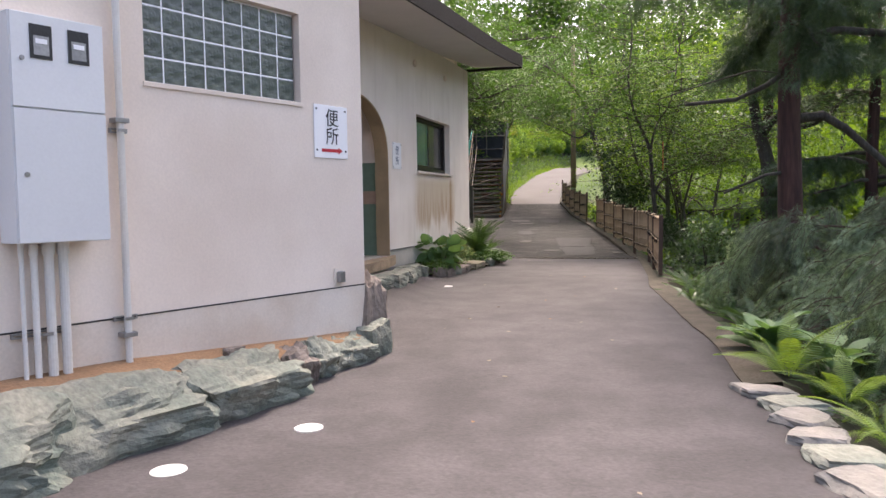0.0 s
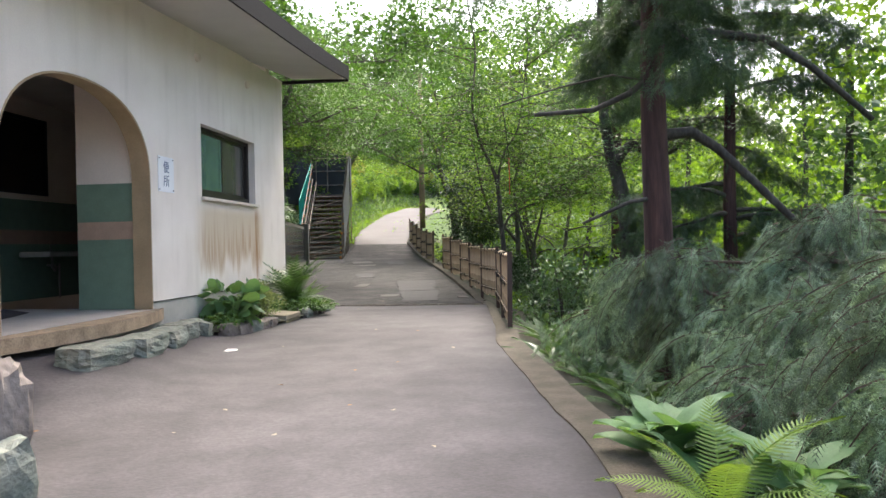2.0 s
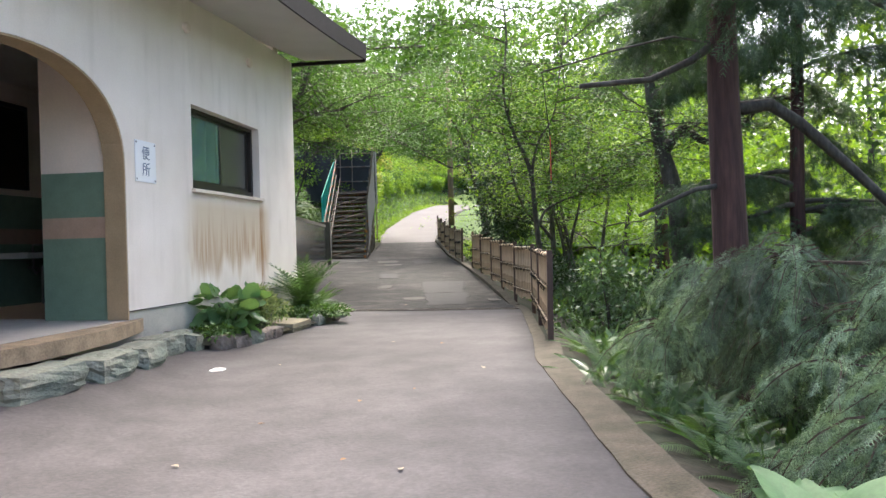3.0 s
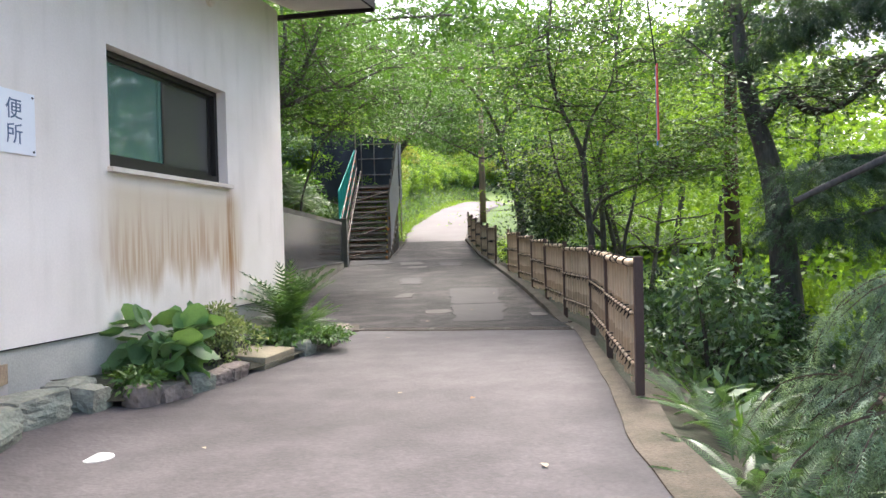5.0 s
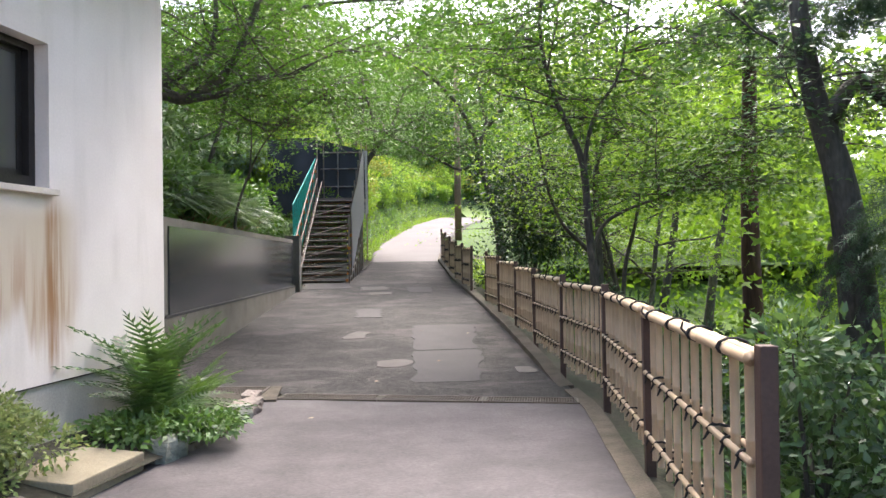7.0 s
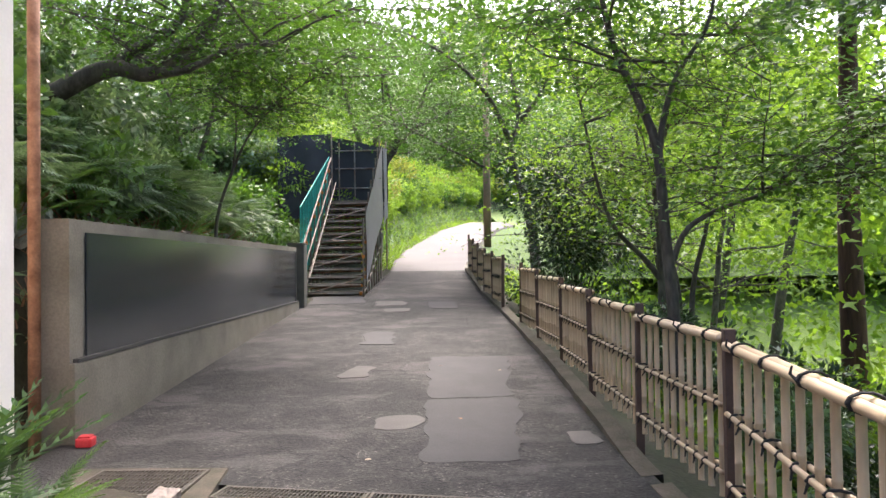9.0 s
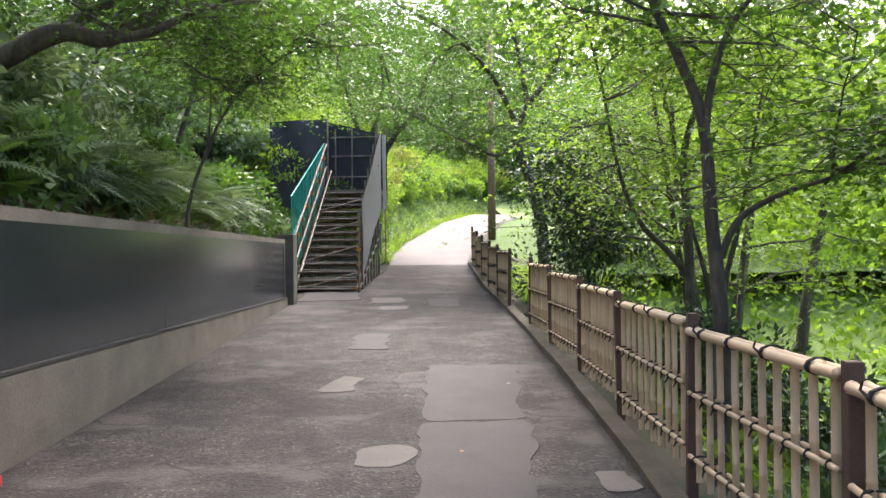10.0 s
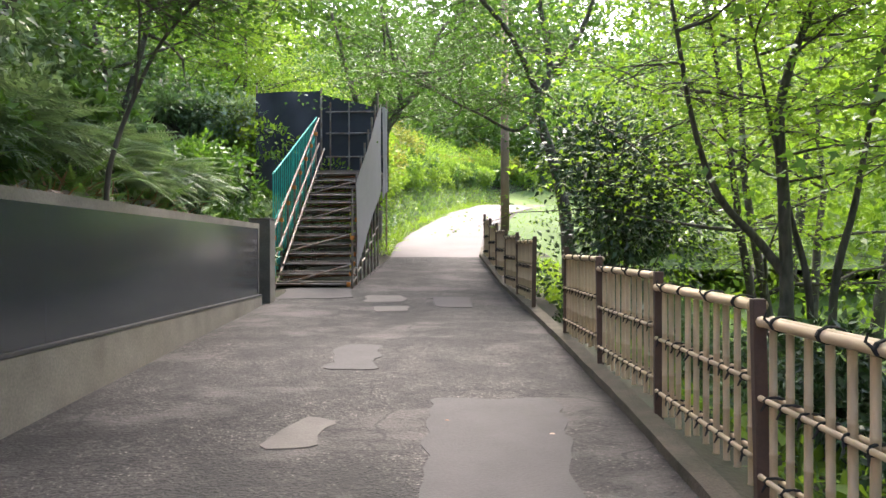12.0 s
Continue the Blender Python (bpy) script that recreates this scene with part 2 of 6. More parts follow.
LEAF_BIG = material("big_soft_leaf", (0.15, 0.27, 0.115), 0.5, vary=0.08, scale=5, bump=0.1, color2=(0.11, 0.21, 0.085), island=0.2, translucent=0.35)
LEAF_BED = material("bed_fern_leaf", (0.066, 0.128, 0.042), 0.5, vary=0.12, scale=3, bump=0, color2=(0.035, 0.08, 0.022), island=0.35, translucent=0.3)
LEAF_LIME = material("lime_fern_leaf", (0.18, 0.28, 0.045), 0.5, vary=0.1, scale=3, bump=0, color2=(0.11, 0.20, 0.035), island=0.2, translucent=0.35)
# two copies of one needle green: painted shade, then painted highlight
LEAF_CONIFER_SHADED = material("shaded_conifer_leaf", (0.12, 0.165, 0.11), 0.6, vary=0.15, scale=1.6, bump=0, color2=(0.06, 0.09, 0.05), island=0.4, translucent=0.3)
LEAF_CONIFER = material("conifer_leaf", (0.25, 0.35, 0.24), 0.55, vary=0.15, scale=1.6, bump=0, color2=(0.10, 0.165, 0.095), island=0.4, translucent=0.35)
LEAF_CEDAR = material("cedar_leaf", (0.06, 0.10, 0.05), 0.6, vary=0.15, scale=1.0, bump=0, color2=(0.035, 0.07, 0.035), island=0.35, translucent=0.3)
PATCH_PALE = material("pale_patch", (0.085, 0.077, 0.070), 0.85, vary=0.12, scale=4, fine=60, bump=0.3)
PILLAR = material("dark_pillar", (0.10, 0.095, 0.08), 0.9, vary=0.15, scale=4, fine=50, bump=0.3)
OCHRE = material("ochre_plaster", (0.42, 0.31, 0.19), 0.9, vary=0.08, scale=3, fine=70, bump=0.2, color2=(0.33, 0.25, 0.15))
LEAF_DRY = material("pale_dry_leaf", (0.30, 0.24, 0.17), 0.8, vary=0.2, scale=3, bump=0)
LEAF_BROWN = material("dry_leaf", (0.2, 0.11, 0.06), 0.8, vary=0.2, scale=3, bump=0, island=0.3, translucent=0.2)
LEAF_VARIEG = material("variegated_leaf", (0.33, 0.38, 0.17), 0.5, vary=0.1, scale=12, bump=0, color2=(0.09, 0.17, 0.04), island=0.4, translucent=0.3)
LEAF_GOLD = material("golden_leaf", (0.20, 0.225, 0.04), 0.6, vary=0.1, scale=1, bump=0, color2=(0.14, 0.18, 0.03), island=0.3, translucent=0.4)


def glass_material(name, color, rough, mix_fac):
    m = bpy.data.materials.new(name)
    m.use_nodes = True
    b = m.node_tree.nodes["Principled BSDF"]
    b.inputs["Base Color"].default_value = (*color, 1)
    b.inputs["Roughness"].default_value = rough
    b.inputs["Transmission Weight"].default_value = mix_fac
    return m


GLASS = glass_material("window_glass", (0.30, 0.52, 0.44), 0.03, 0.75)
BLOCK_GLASS = material("block_glass", (0.14, 0.165, 0.15), 0.12, vary=0.3, scale=14, fine=28, bump=0.7, color2=(0.055, 0.07, 0.065))


# ---- building blocks ----
def mesh_of(name, bm, mat, smooth=False):
    me = bpy.data.meshes.new(name)
    bmesh.ops.recalc_face_normals(bm, faces=bm.faces)
    bm.to_mesh(me)
    bm.free()
    me.materials.append(mat)
    if smooth:
        for p in me.polygons:
            p.use_smooth = True
    return me


def part(name, bm, mat, parent=None, label="", smooth=False):
    ob = new(name, mesh_of(name, bm, mat, smooth))
    ob.parent = parent
    return tagged(ob, label)


def thing(name, label, category, group="", kind="", at=None):
    ob = new(name)
    ob.empty_display_size = 0.1
    if at is not None:
        ob.matrix_world = at
    return tagged(ob, label, category, group, kind)


def box(bm, x0, y0, z0, x1, y1, z1, m=None, bevel=0.0):
    r = bmesh.ops.create_cube(bm, size=1)
    vs = r["verts"]
    t = Matrix.Translation(((x0 + x1) / 2, (y0 + y1) / 2, (z0 + z1) / 2)) @ Matrix.Diagonal((abs(x1 - x0), abs(y1 - y0), abs(z1 - z0), 1))
    bmesh.ops.transform(bm, matrix=t, verts=vs)
    if bevel:
        es = list({e for v in vs for e in v.link_edges})
        q = bmesh.ops.bevel(bm, geom=es, offset=bevel, segments=2, affect="EDGES", profile=0.6)
        vs = [v for v in {v for f in q["faces"] for v in f.verts} | {v for v in vs if v.is_valid}]
    if m is not None:
        bmesh.ops.transform(bm, matrix=m, verts=vs)
    return vs


def boxed(x0, y0, z0, x1, y1, z1, m=None, bevel=0.0):
    bm = bmesh.new()
    box(bm, x0, y0, z0, x1, y1, z1, m, bevel)
    return bm


def tube(bm, pts, radii, sides=8, cap=True):
    """A tapered tube along points."""
    pts = [Vector(p) for p in pts]
    if not hasattr(radii, "__len__"):
        radii = [radii] * len(pts)
    rings, ref = [], None
    for i, p in enumerate(pts):
        d = (pts[min(i + 1, len(pts) - 1)] - pts[max(i - 1, 0)]).normalized()
        if ref is None:
            ref = d.orthogonal().normalized()
        ref = (ref - d * ref.dot(d)).normalized()
        o = d.cross(ref)
        rings.append([bm.verts.new(p + radii[i] * (math.cos(a) * ref + math.sin(a) * o)) for a in [2 * math.pi * k / sides for k in range(sides)]])
    for a, b in zip(rings, rings[1:]):
        for k in range(sides):
            bm.faces.new((a[k], a[(k + 1) % sides], b[(k + 1) % sides], b[k]))
    if cap:
        bm.faces.new(rings[0][::-1]), bm.faces.new(rings[-1])
    return bm


def tubed(pts, radii, sides=8):
    return tube(bmesh.new(), pts, radii, sides)


def slab_with_holes(outer, holes, thick, m):
    """A plate in the plane (a, z), cut by holes, thick towards -y, set by m."""
    bm = bmesh.new()
    for loop in (outer, *holes):
        vs = [bm.verts.new((a, 0, z)) for a, z in loop]
        for i in range(len(vs)):
            bm.edges.new((vs[i], vs[(i + 1) % len(vs)]))
    bmesh.ops.triangle_fill(bm, use_beauty=True, edges=bm.edges[:], normal=(0, -1, 0))
    fs = bm.faces[:]
    r = bmesh.ops.extrude_face_region(bm, geom=fs)
    bmesh.ops.translate(bm, vec=(0, thick, 0), verts=[v for v in r["geom"] if isinstance(v, bmesh.types.BMVert)])
    bmesh.ops.transform(bm, matrix=m, verts=bm.verts[:])
    return bm


def np_mesh(name, verts, faces, mat):
    me = bpy.data.meshes.new(name)
    me.from_pydata(verts, [], faces)
    me.materials.append(mat)
    return me


def smooth01(v, a, b):
    t = min(1.0, max(0.0, (v - a) / (b - a)))
    return t * t * (3 - 2 * t)


def lerp_table(v, table):
    for (a, p), (b, q) in zip(table, table[1:]):
        if v <= b:
            return p + (q - p) * (v - a) / (b - a) if v > a else p
    return table[-1][1]


# ---- the lie of the land ----
PROFILE = [(-30, -0.16), (3, -0.13), (6.6, -0.12), (9.5, -0.04), (12, 0.0), (18, 0.0), (20, 0.08), (25, 0.36), (28, 0.52), (30.3, 0.68), (34.5, 1.2), (40, 1.92), (48, 3.0), (55, 3.8), (62, 4.2), (80, 4.4), (300, 5.0)]
RIGHT_EDGE = [(-30, 1.6), (3, 2.2), (4.8, 2.42), (6.2, 2.62), (7.8, 2.98), (8.6, 3.05), (11.7, 3.5), (13, 3.86), (16.5, 4.66), (18.2, 4.83), (21.5, 5.17), (25, 5.45), (28, 5.66), (34.5, 5.95), (40, 6.95), (48, 9.2), (55, 12.5), (60, 18), (64, 30), (66, 60)]
LEFT_EDGE = [(17.7, 0.5), (28.5, 1.5), (29.9, 2.2), (30.1, 2.9), (34.4, 3.72), (37, 3.95), (40, 4.5), (48, 6.6), (55, 9.0), (60, 12), (66, 20), (70, 60)]


def road_z(x, y):
    z = lerp_table(y, PROFILE)
    return z + 0.2 * max(0.0, 0.6 - x) * smooth01(y, 8.6, 10.5) * (1 - smooth01(y, 12.6, 14.8))


def land_z(x, y):
    """Ground beside the road."""
    r, base = lerp_table(y, RIGHT_EDGE), road_z(x, y)
    z = base - 0.03
    if x > r + 0.25:
        d = x - r - 0.25
        depth = 3.2 - 2.6 * smooth01(y, 28, 40)
        z = base - 0.05 - depth * smooth01(d, -0.5, 7.0) + 0.16 * max(0, d - 22) * smooth01(d, 22, 40)
        z += 0.12 * noise.noise((x * 0.5, y * 0.5, 3.0)) * min(1, d)
    elif y > 18.9:
        l = lerp_table(y, LEFT_EDGE) - (0.30 if y < 28.5 else 0.1)
        if 28.5 < y < 35:
            l = min(l, 1.25)
        if x < l:
            d = l - x
            up = 1.66 - base if y < 28.6 else 0.0
            z = base + max(0.0, up) * smooth01(d, 0.1, 0.35) + 0.72 * max(0, d - 0.3) ** 0.9 + 0.12 * noise.noise((x * 0.7, y * 0.7, 9.0)) * min(1, d)
            z = min(z, base + 13 + 0.1 * d - (11.5 + 0.1 * d) * smooth01(y, 34, 50))
    return z


def grid_sheet(name, xs, ys, zf, mat):
    verts = [(x, y, zf(x, y)) for y in ys for x in xs]
    w = len(xs)
    faces = [(j * w + i, j * w + i + 1, (j + 1) * w + i + 1, (j + 1) * w + i) for j in range(len(ys) - 1) for i in range(w - 1)]
    me = np_mesh(name, verts, faces, mat)
    for p in me.polygons:
        p.use_smooth = True
    return new(name, me)


def spread(stops):
    out = []
    for a, b, step in stops:
        k = max(1, round((b - a) / step))
        out += [a + (b - a) * i / k for i in range(k)]
    return out + [stops[-1][1]]


def ground_z(x, y):
    if y > 17.7 and lerp_table(y, LEFT_EDGE) - 0.2 < x < lerp_table(y, RIGHT_EDGE) + 0.1:
        return road_z(x, y) - 0.12
    if y <= 18.9 and x < lerp_table(y, RIGHT_EDGE) + 0.1:
        return road_z(x, y) - 0.12
    return land_z(x, y)


ground = grid_sheet("ground", spread([(-1500, -60, 240), (-60, -14, 6), (-14, -4, 1.0), (-4, 12, 0.3), (12, 30, 1.2), (30, 90, 8), (90, 1500, 240)]), spread([(-1500, -60, 240), (-60, -2, 6), (-2, 40, 0.4), (40, 70, 1.2), (70, 120, 8), (120, 1500, 240)]), ground_z, SHADED_EARTH)
tagged(ground, "leaf-littered earth, darkened for deep shade, falling away beside the path", "ground", kind="structure")


def road_strip(name, y0, y1, step, mat, label, lift=0.0):
    ys = spread([(y0, y1, step)])
    cols = 26
    verts, faces = [], []
    for y in ys:
        l = -7.0 if y < 17.75 else lerp_table(y, LEFT_EDGE)
        r = lerp_table(y, RIGHT_EDGE)
        for i in range(cols):
            x = l + (r - l) * i / (cols - 1)
            slant = -0.31 * max(0.0, x - 2.0) * (smooth01(y, 14, 17.45) if y < 17.6 else 1 - smooth01(y, 17.75, 21))
            verts.append((x, y + slant, road_z(x, y + slant) + lift + 0.006 * noise.noise((x * 0.8, y * 0.8, 0))))
        verts += [(r, y + slant, road_z(r, y) - 0.1), (l, y, road_z(l, y) - 0.1)]
    w = cols + 2
    for j in range(len(ys) - 1):
        for i in range(cols):
            faces.append((j * w + i, j * w + i + 1, (j + 1) * w + i + 1, (j + 1) * w + i))
        faces.append((j * w + w - 1, j * w, (j + 1) * w, (j + 1) * w + w - 1))
    ob = new(name, np_mesh(name, verts, faces, mat))
    for p in ob.data.polygons:
        p.use_smooth = True
    return tagged(ob, label, "road", kind="structure")


road_strip("road_lower", -12, 17.45, 0.4, ASPHALT, "grey worn asphalt path in front of the building")
road_strip("road_upper", 17.75, 34.5, 0.25, OLD_ROAD, "rough worn path surface, darkened for tree shade, climbing under the trees")
road_strip("road_far", 34.512, 75, 0.4, FAR_CONCRETE, "concrete path, paled for open sunlight, at the top of the climb")

# ---- the washroom building ----
D2, N2, P2 = Vector((0.3017, 0.9534, 0)), Vector((0.9534, -0.3017, 0)), Vector((-0.07, 13.05, 0))
D1, N1, P1 = Vector((0.596, 0.803, 0)), Vector((0.803, -0.596, 0)), Vector((-0.11, 7.6, 0))


def plane_frame(p, d, n):
    """x along the wall, y into it, z up."""
    return Matrix(((d.x, -n.x, 0, p.x), (d.y, -n.y, 0, p.y), (0, 0, 1, 0), (0, 0, 0, 1)))


W2, W1 = plane_frame(P2, D2, N2), plane_frame(P1, D1, N1)


def arch_outline(a0, a1, foot, spring, top, n=2.3, steps=26):
    c, h = (a0 + a1) / 2, (a1 - a0) / 2
    pts = [(a1, foot)]
    for i in range(steps + 1):
        t = math.pi * i / steps
        pts.append((c + h * math.copysign(abs(math.cos(t)) ** (2 / n), math.cos(t)), spring + (top - spring) * max(0.0, math.sin(t)) ** (2 / n)))
    return pts + [(a0, foot)]


ARCH = arch_outline(-2.96, -0.54, 0.43, 1.87, 2.75)
WIN = [(0.77, 1.77), (2.68, 1.77), (2.68, 2.73), (0.77, 2.73)]


def top2(a):
    return 3.88 + 0.012 * a


def stained_plaster():
    """Plaster with rain streaks below the window, washed by water from its sill."""
    m = FRONT_PLASTER.copy()
    m.name = "stained_plaster"
    n, l = m.node_tree.nodes, m.node_tree.links
    bsdf = n["Principled BSDF"]
    src = bsdf.inputs["Base Color"].links[0].from_socket
    co = n.new("ShaderNodeTexCoord")
    sep = n.new("ShaderNodeSeparateXYZ")
    l.new(co.outputs["Object"], sep.inputs[0])

    def math_node(op, a, c=None, clamp=False):
        q = n.new("ShaderNodeMath")
        q.operation, q.use_clamp = op, clamp
        for i, v in enumerate((a, c)):
            if v is None:
                continue
            if isinstance(v, (int, float)):
                q.inputs[i].default_value = v
            else:
                l.new(v, q.inputs[i])
        return q.outputs[0]

    def ramp(v, lo, hi):
        r = n.new("ShaderNodeMapRange")
        r.interpolation_type = "SMOOTHSTEP"
        r.inputs[1].default_value, r.inputs[2].default_value = lo, hi
        l.new(v, r.inputs[0])
        return r.outputs[0]

    def streaks(sx, sz, scale, seed):
        mp = n.new("ShaderNodeMapping")
        mp.inputs["Scale"].default_value = (sx, sx, sz)
        mp.inputs["Location"].default_value = (seed, 0, 0)
        l.new(co.outputs["Object"], mp.inputs[0])
        t = n.new("ShaderNodeTexNoise")
        t.inputs["Scale"].default_value, t.inputs["Detail"].default_value = scale, 6
        l.new(mp.outputs[0], t.inputs["Vector"])
        return t.outputs["Fac"]

    along_, z_ = math_node("MULTIPLY", sep.outputs[0], 1.0), sep.outputs[2]
    s1, s2, s3 = streaks(1, 0.12, 5.5, 0), streaks(1, 0.05, 24, 7), streaks(1, 1, 1.2, 3)
    # the washed patch under the window: from the sill down to a ragged fringe
    inside = math_node("MULTIPLY", ramp(along_, 0.45, 0.95), math_node("SUBTRACT", 1.0, ramp(along_, 2.78, 3.05)))
    below = math_node("SUBTRACT", 1.0, ramp(z_, 1.55, 1.8))
    edge = math_node("ADD", math_node("MULTIPLY", s1, 0.9), math_node("MULTIPLY", s2, 0.35))
    above = ramp(math_node("SUBTRACT", z_, edge), 0.12, 0.42)
    wash = math_node("MULTIPLY", math_node("MULTIPLY", inside, below), above)
    fringe = math_node("MULTIPLY", wash, math_node("SUBTRACT", 1.0, ramp(math_node("SUBTRACT", z_, edge), 0.38, 0.95)))
    run = math_node("MULTIPLY", math_node("MULTIPLY", ramp(along_, 2.60, 2.68), math_node("SUBTRACT", 1.0, ramp(along_, 2.72, 2.84))), math_node("MULTIPLY", below, ramp(z_, 0.45, 0.75)))

    def tint(base, fac, color, amount):
        q = n.new("ShaderNodeMix")
        q.data_type = "RGBA"
        l.new(math_node("MULTIPLY", fac, amount, True), q.inputs[0])
        l.new(base, q.inputs[6])
        q.inputs[7].default_value = (*color, 1)
        return q.outputs[2]

    c = tint(src, math_node("MULTIPLY", ramp(s1, 0.45, 0.75), math_node("MULTIPLY", ramp(s3, 0.35, 0.65), 1.0)), (0.52, 0.46, 0.38), 0.35)
    c = tint(c, wash, (0.56, 0.45, 0.29), 0.72)
    c = tint(c, math_node("MULTIPLY", fringe, ramp(s2, 0.35, 0.6)), (0.40, 0.21, 0.11), 0.55)
    c = tint(c, math_node("MULTIPLY", run, ramp(s2, 0.25, 0.6)), (0.33, 0.16, 0.055), 0.85)
    l.new(c, bsdf.inputs["Base Color"])
    return m


STAINED = stained_plaster()
wall_arch = part("wall_front", slab_with_holes([(-6.2, 0.515), (-2.96, 0.515), (-2.96, 0.43), *ARCH[::-1][1:-1], (-0.54, 0.43), (-0.54, 0.515), (4.06, 0.515), (4.06, 3.99), (-6.2, 3.88)], [WIN], 0.22, pose(0, 0, 0)), STAINED)
wall_arch.matrix_world = W2
tagged(wall_arch, "cream plaster wall with an arched entrance and rain stains", "wall", kind="structure")
plinth_front = part("plinth_front", boxed(-0.54, 0.012, -0.3, 4.05, 0.2, 0.512, W2), PLINTH_GREY)
tagged(plinth_front, "grey cement plinth under the plaster wall", "plinth", kind="structure")
wall_end = part("wall_end", boxed(3.86, 0.222, -0.2, 4.058, 6.0, 4.3, W2), PLASTER)
tagged(wall_end, "cream plaster end wall of the washroom", "wall", kind="structure")
wall_back = part("wall_back", boxed(-6.2, 6.0, -0.2, 4.058, 6.2, 4.3, W2), PLASTER)
tagged(wall_back, "plain plaster back wall of the washroom", "wall", kind="structure")

GB = [(-1.985, 1.985), (-0.68, 1.985), (-0.68, 2.66), (-1.985, 2.66)]
wall_meter = part("wall_meter", slab_with_holes([(-5.2, 0.525), (0, 0.525), (0, 4.6), (-5.2, 4.6)], [GB], 0.2, W1), PLASTER)
tagged(wall_meter, "pale beige plaster wall with a glass block window", "wall", kind="structure")
plinth_meter = part("plinth_meter", boxed(-5.2, -0.008, -0.25, 0.005, 0.19, 0.519, W1), PLINTH)
tagged(plinth_meter, "whitish rendered plinth stained with soil", "plinth", kind="structure")
wall_return = part("wall_return", boxed(-0.2, 0.204, -0.25, -0.002, 4.4, 4.6, W1), PLASTER)
tagged(wall_return, "plain plaster return wall", "wall", kind="structure")
wall_far = part("wall_far", boxed(-5.2, 0.204, -0.25, -5.0, 4.4, 4.6, W1), PLASTER)
tagged(wall_far, "plain plaster side wall", "wall", kind="structure")
roof_meter = part("roof_meter", boxed(-5.4, -0.0, 4.62, 0.0, 4.6, 4.8, W1), SOFFIT)
tagged(roof_meter, "flat roof slab over the meter wall", "roof", kind="structure")

# roof with a deep eave, rising a little towards its tip
bm = bmesh.new()
for a in [-6.0 + 10.7 * i / 20 for i in range(21)]:
    zt = 4.02 + 0.05 * a + 0.0008 * max(0, a) ** 3
    for n_, z in ((1.0, zt - 0.20), (1.0, zt), (-2.8, zt + 1.35), (-2.8, zt + 1.1), (0.0, zt - 0.16)):
        bm.verts.new(W2 @ Vector((a, -n_, z)))
bm.verts.ensure_lookup_table()
for i in range(20):
    for k in range(5):
        bm.faces.new([bm.verts[q] for q in (i * 5 + k, i * 5 + (k + 1) % 5, (i + 1) * 5 + (k + 1) % 5, (i + 1) * 5 + k)])
for e in (0, 20):
    bm.faces.new([bm.verts[e * 5 + k] for k in range(5)])
roof = part("roof_eave", bm, SOFFIT)
tagged(roof, "sloping roof with a pale soffit under its deep eave", "roof", kind="structure")
bm = bmesh.new()
for a in [-6.0 + 10.75 * i / 20 for i in range(21)]:
    zt = 4.02 + 0.05 * a + 0.0008 * max(0, a) ** 3
    for n_, z in ((1.012, zt - 0.21), (1.04, zt - 0.21), (1.04, zt + 0.045), (-2.8, zt + 1.4), (-2.8, zt + 1.36), (1.012, zt + 0.004)):
        bm.verts.new(W2 @ Vector((a, -n_, z)))
bm.verts.ensure_lookup_table()
for i in range(20):
    for k in range(6):
        bm.faces.new([bm.verts[q] for q in (i * 6 + k, i * 6 + (k + 1) % 6, (i + 1) * 6 + (k + 1) % 6, (i + 1) * 6 + k)])
for e in (0, 20):
    bm.faces.new([bm.verts[e * 6 + k] for k in range(6)])
fascia = part("roof_fascia", bm, FASCIA)
tagged(fascia, "dark brown fascia and roofing edge", "fascia", kind="structure")
gable = part("roof_verge", boxed(4.70, -1.03, 4.10, 4.76, 2.8, 4.155, W2), FASCIA)
tagged(gable, "dark verge board at the roof end", "fascia", kind="structure")

jm = part("joint_meter", boxed(-5.2, -0.010, 0.516, 0.004, 0.01, 0.5245, W1), DARK)
tagged(jm, "dark joint between plaster and plinth", "trim", kind="structure")
jf = part("joint_front", boxed(-0.535, -0.003, 0.507, 4.058, 0.01, 0.514, W2), DARK)
tagged(jf, "dark joint between plaster and plinth", "trim", kind="structure")
bm = bmesh.new()
rings = []
for (a, z), (a2, z2) in zip(arch_outline(-2.957, -0.543, 0.43, 1.87, 2.747), arch_outline(-2.94, -0.56, 0.43, 1.85, 2.73)):
    rings.append([bm.verts.new(W2 @ Vector(v)) for v in ((a, 0.004, z), (a2, 0.004, z2), (a2, 0.215, z2), (a, 0.215, z))])
for r0, r1 in zip(rings, rings[1:]):
    for k in range(4):
        bm.faces.new((r0[k], r0[(k + 1) % 4], r1[(k + 1) % 4], r1[k]))
al = part("arch_lining", bm, OCHRE)
tagged(al, "ochre-stained plaster lining of the arch", "trim", kind="structure")

# inside the arch
floor_in = part("floor_washroom", boxed(-6.0, 0.01, 0.2, -0.3, 5.9, 0.428, W2), FLOOR_TILE)
tagged(floor_in, "pale smooth washroom floor", "floor", kind="structure")
bm = bmesh.new()
pts = [(-3.3, 0.0)] + [(-3.3 + 3.0 * i / 14, -0.30 * max(0.0, math.sin(math.pi * min(1, i / 14 * 0.92 + 0.08))) ** 0.8) for i in range(15)] + [(-0.3, 0.0)]
lo = [bm.verts.new(W2 @ Vector((a, n_ + 0.006, 0.30))) for a, n_ in pts]
hi = [bm.verts.new(W2 @ Vector((a, n_ + 0.006, 0.425))) for a, n_ in pts]
for i in range(len(pts) - 1):
    bm.faces.new((lo[i], lo[i + 1], hi[i + 1], hi[i]))
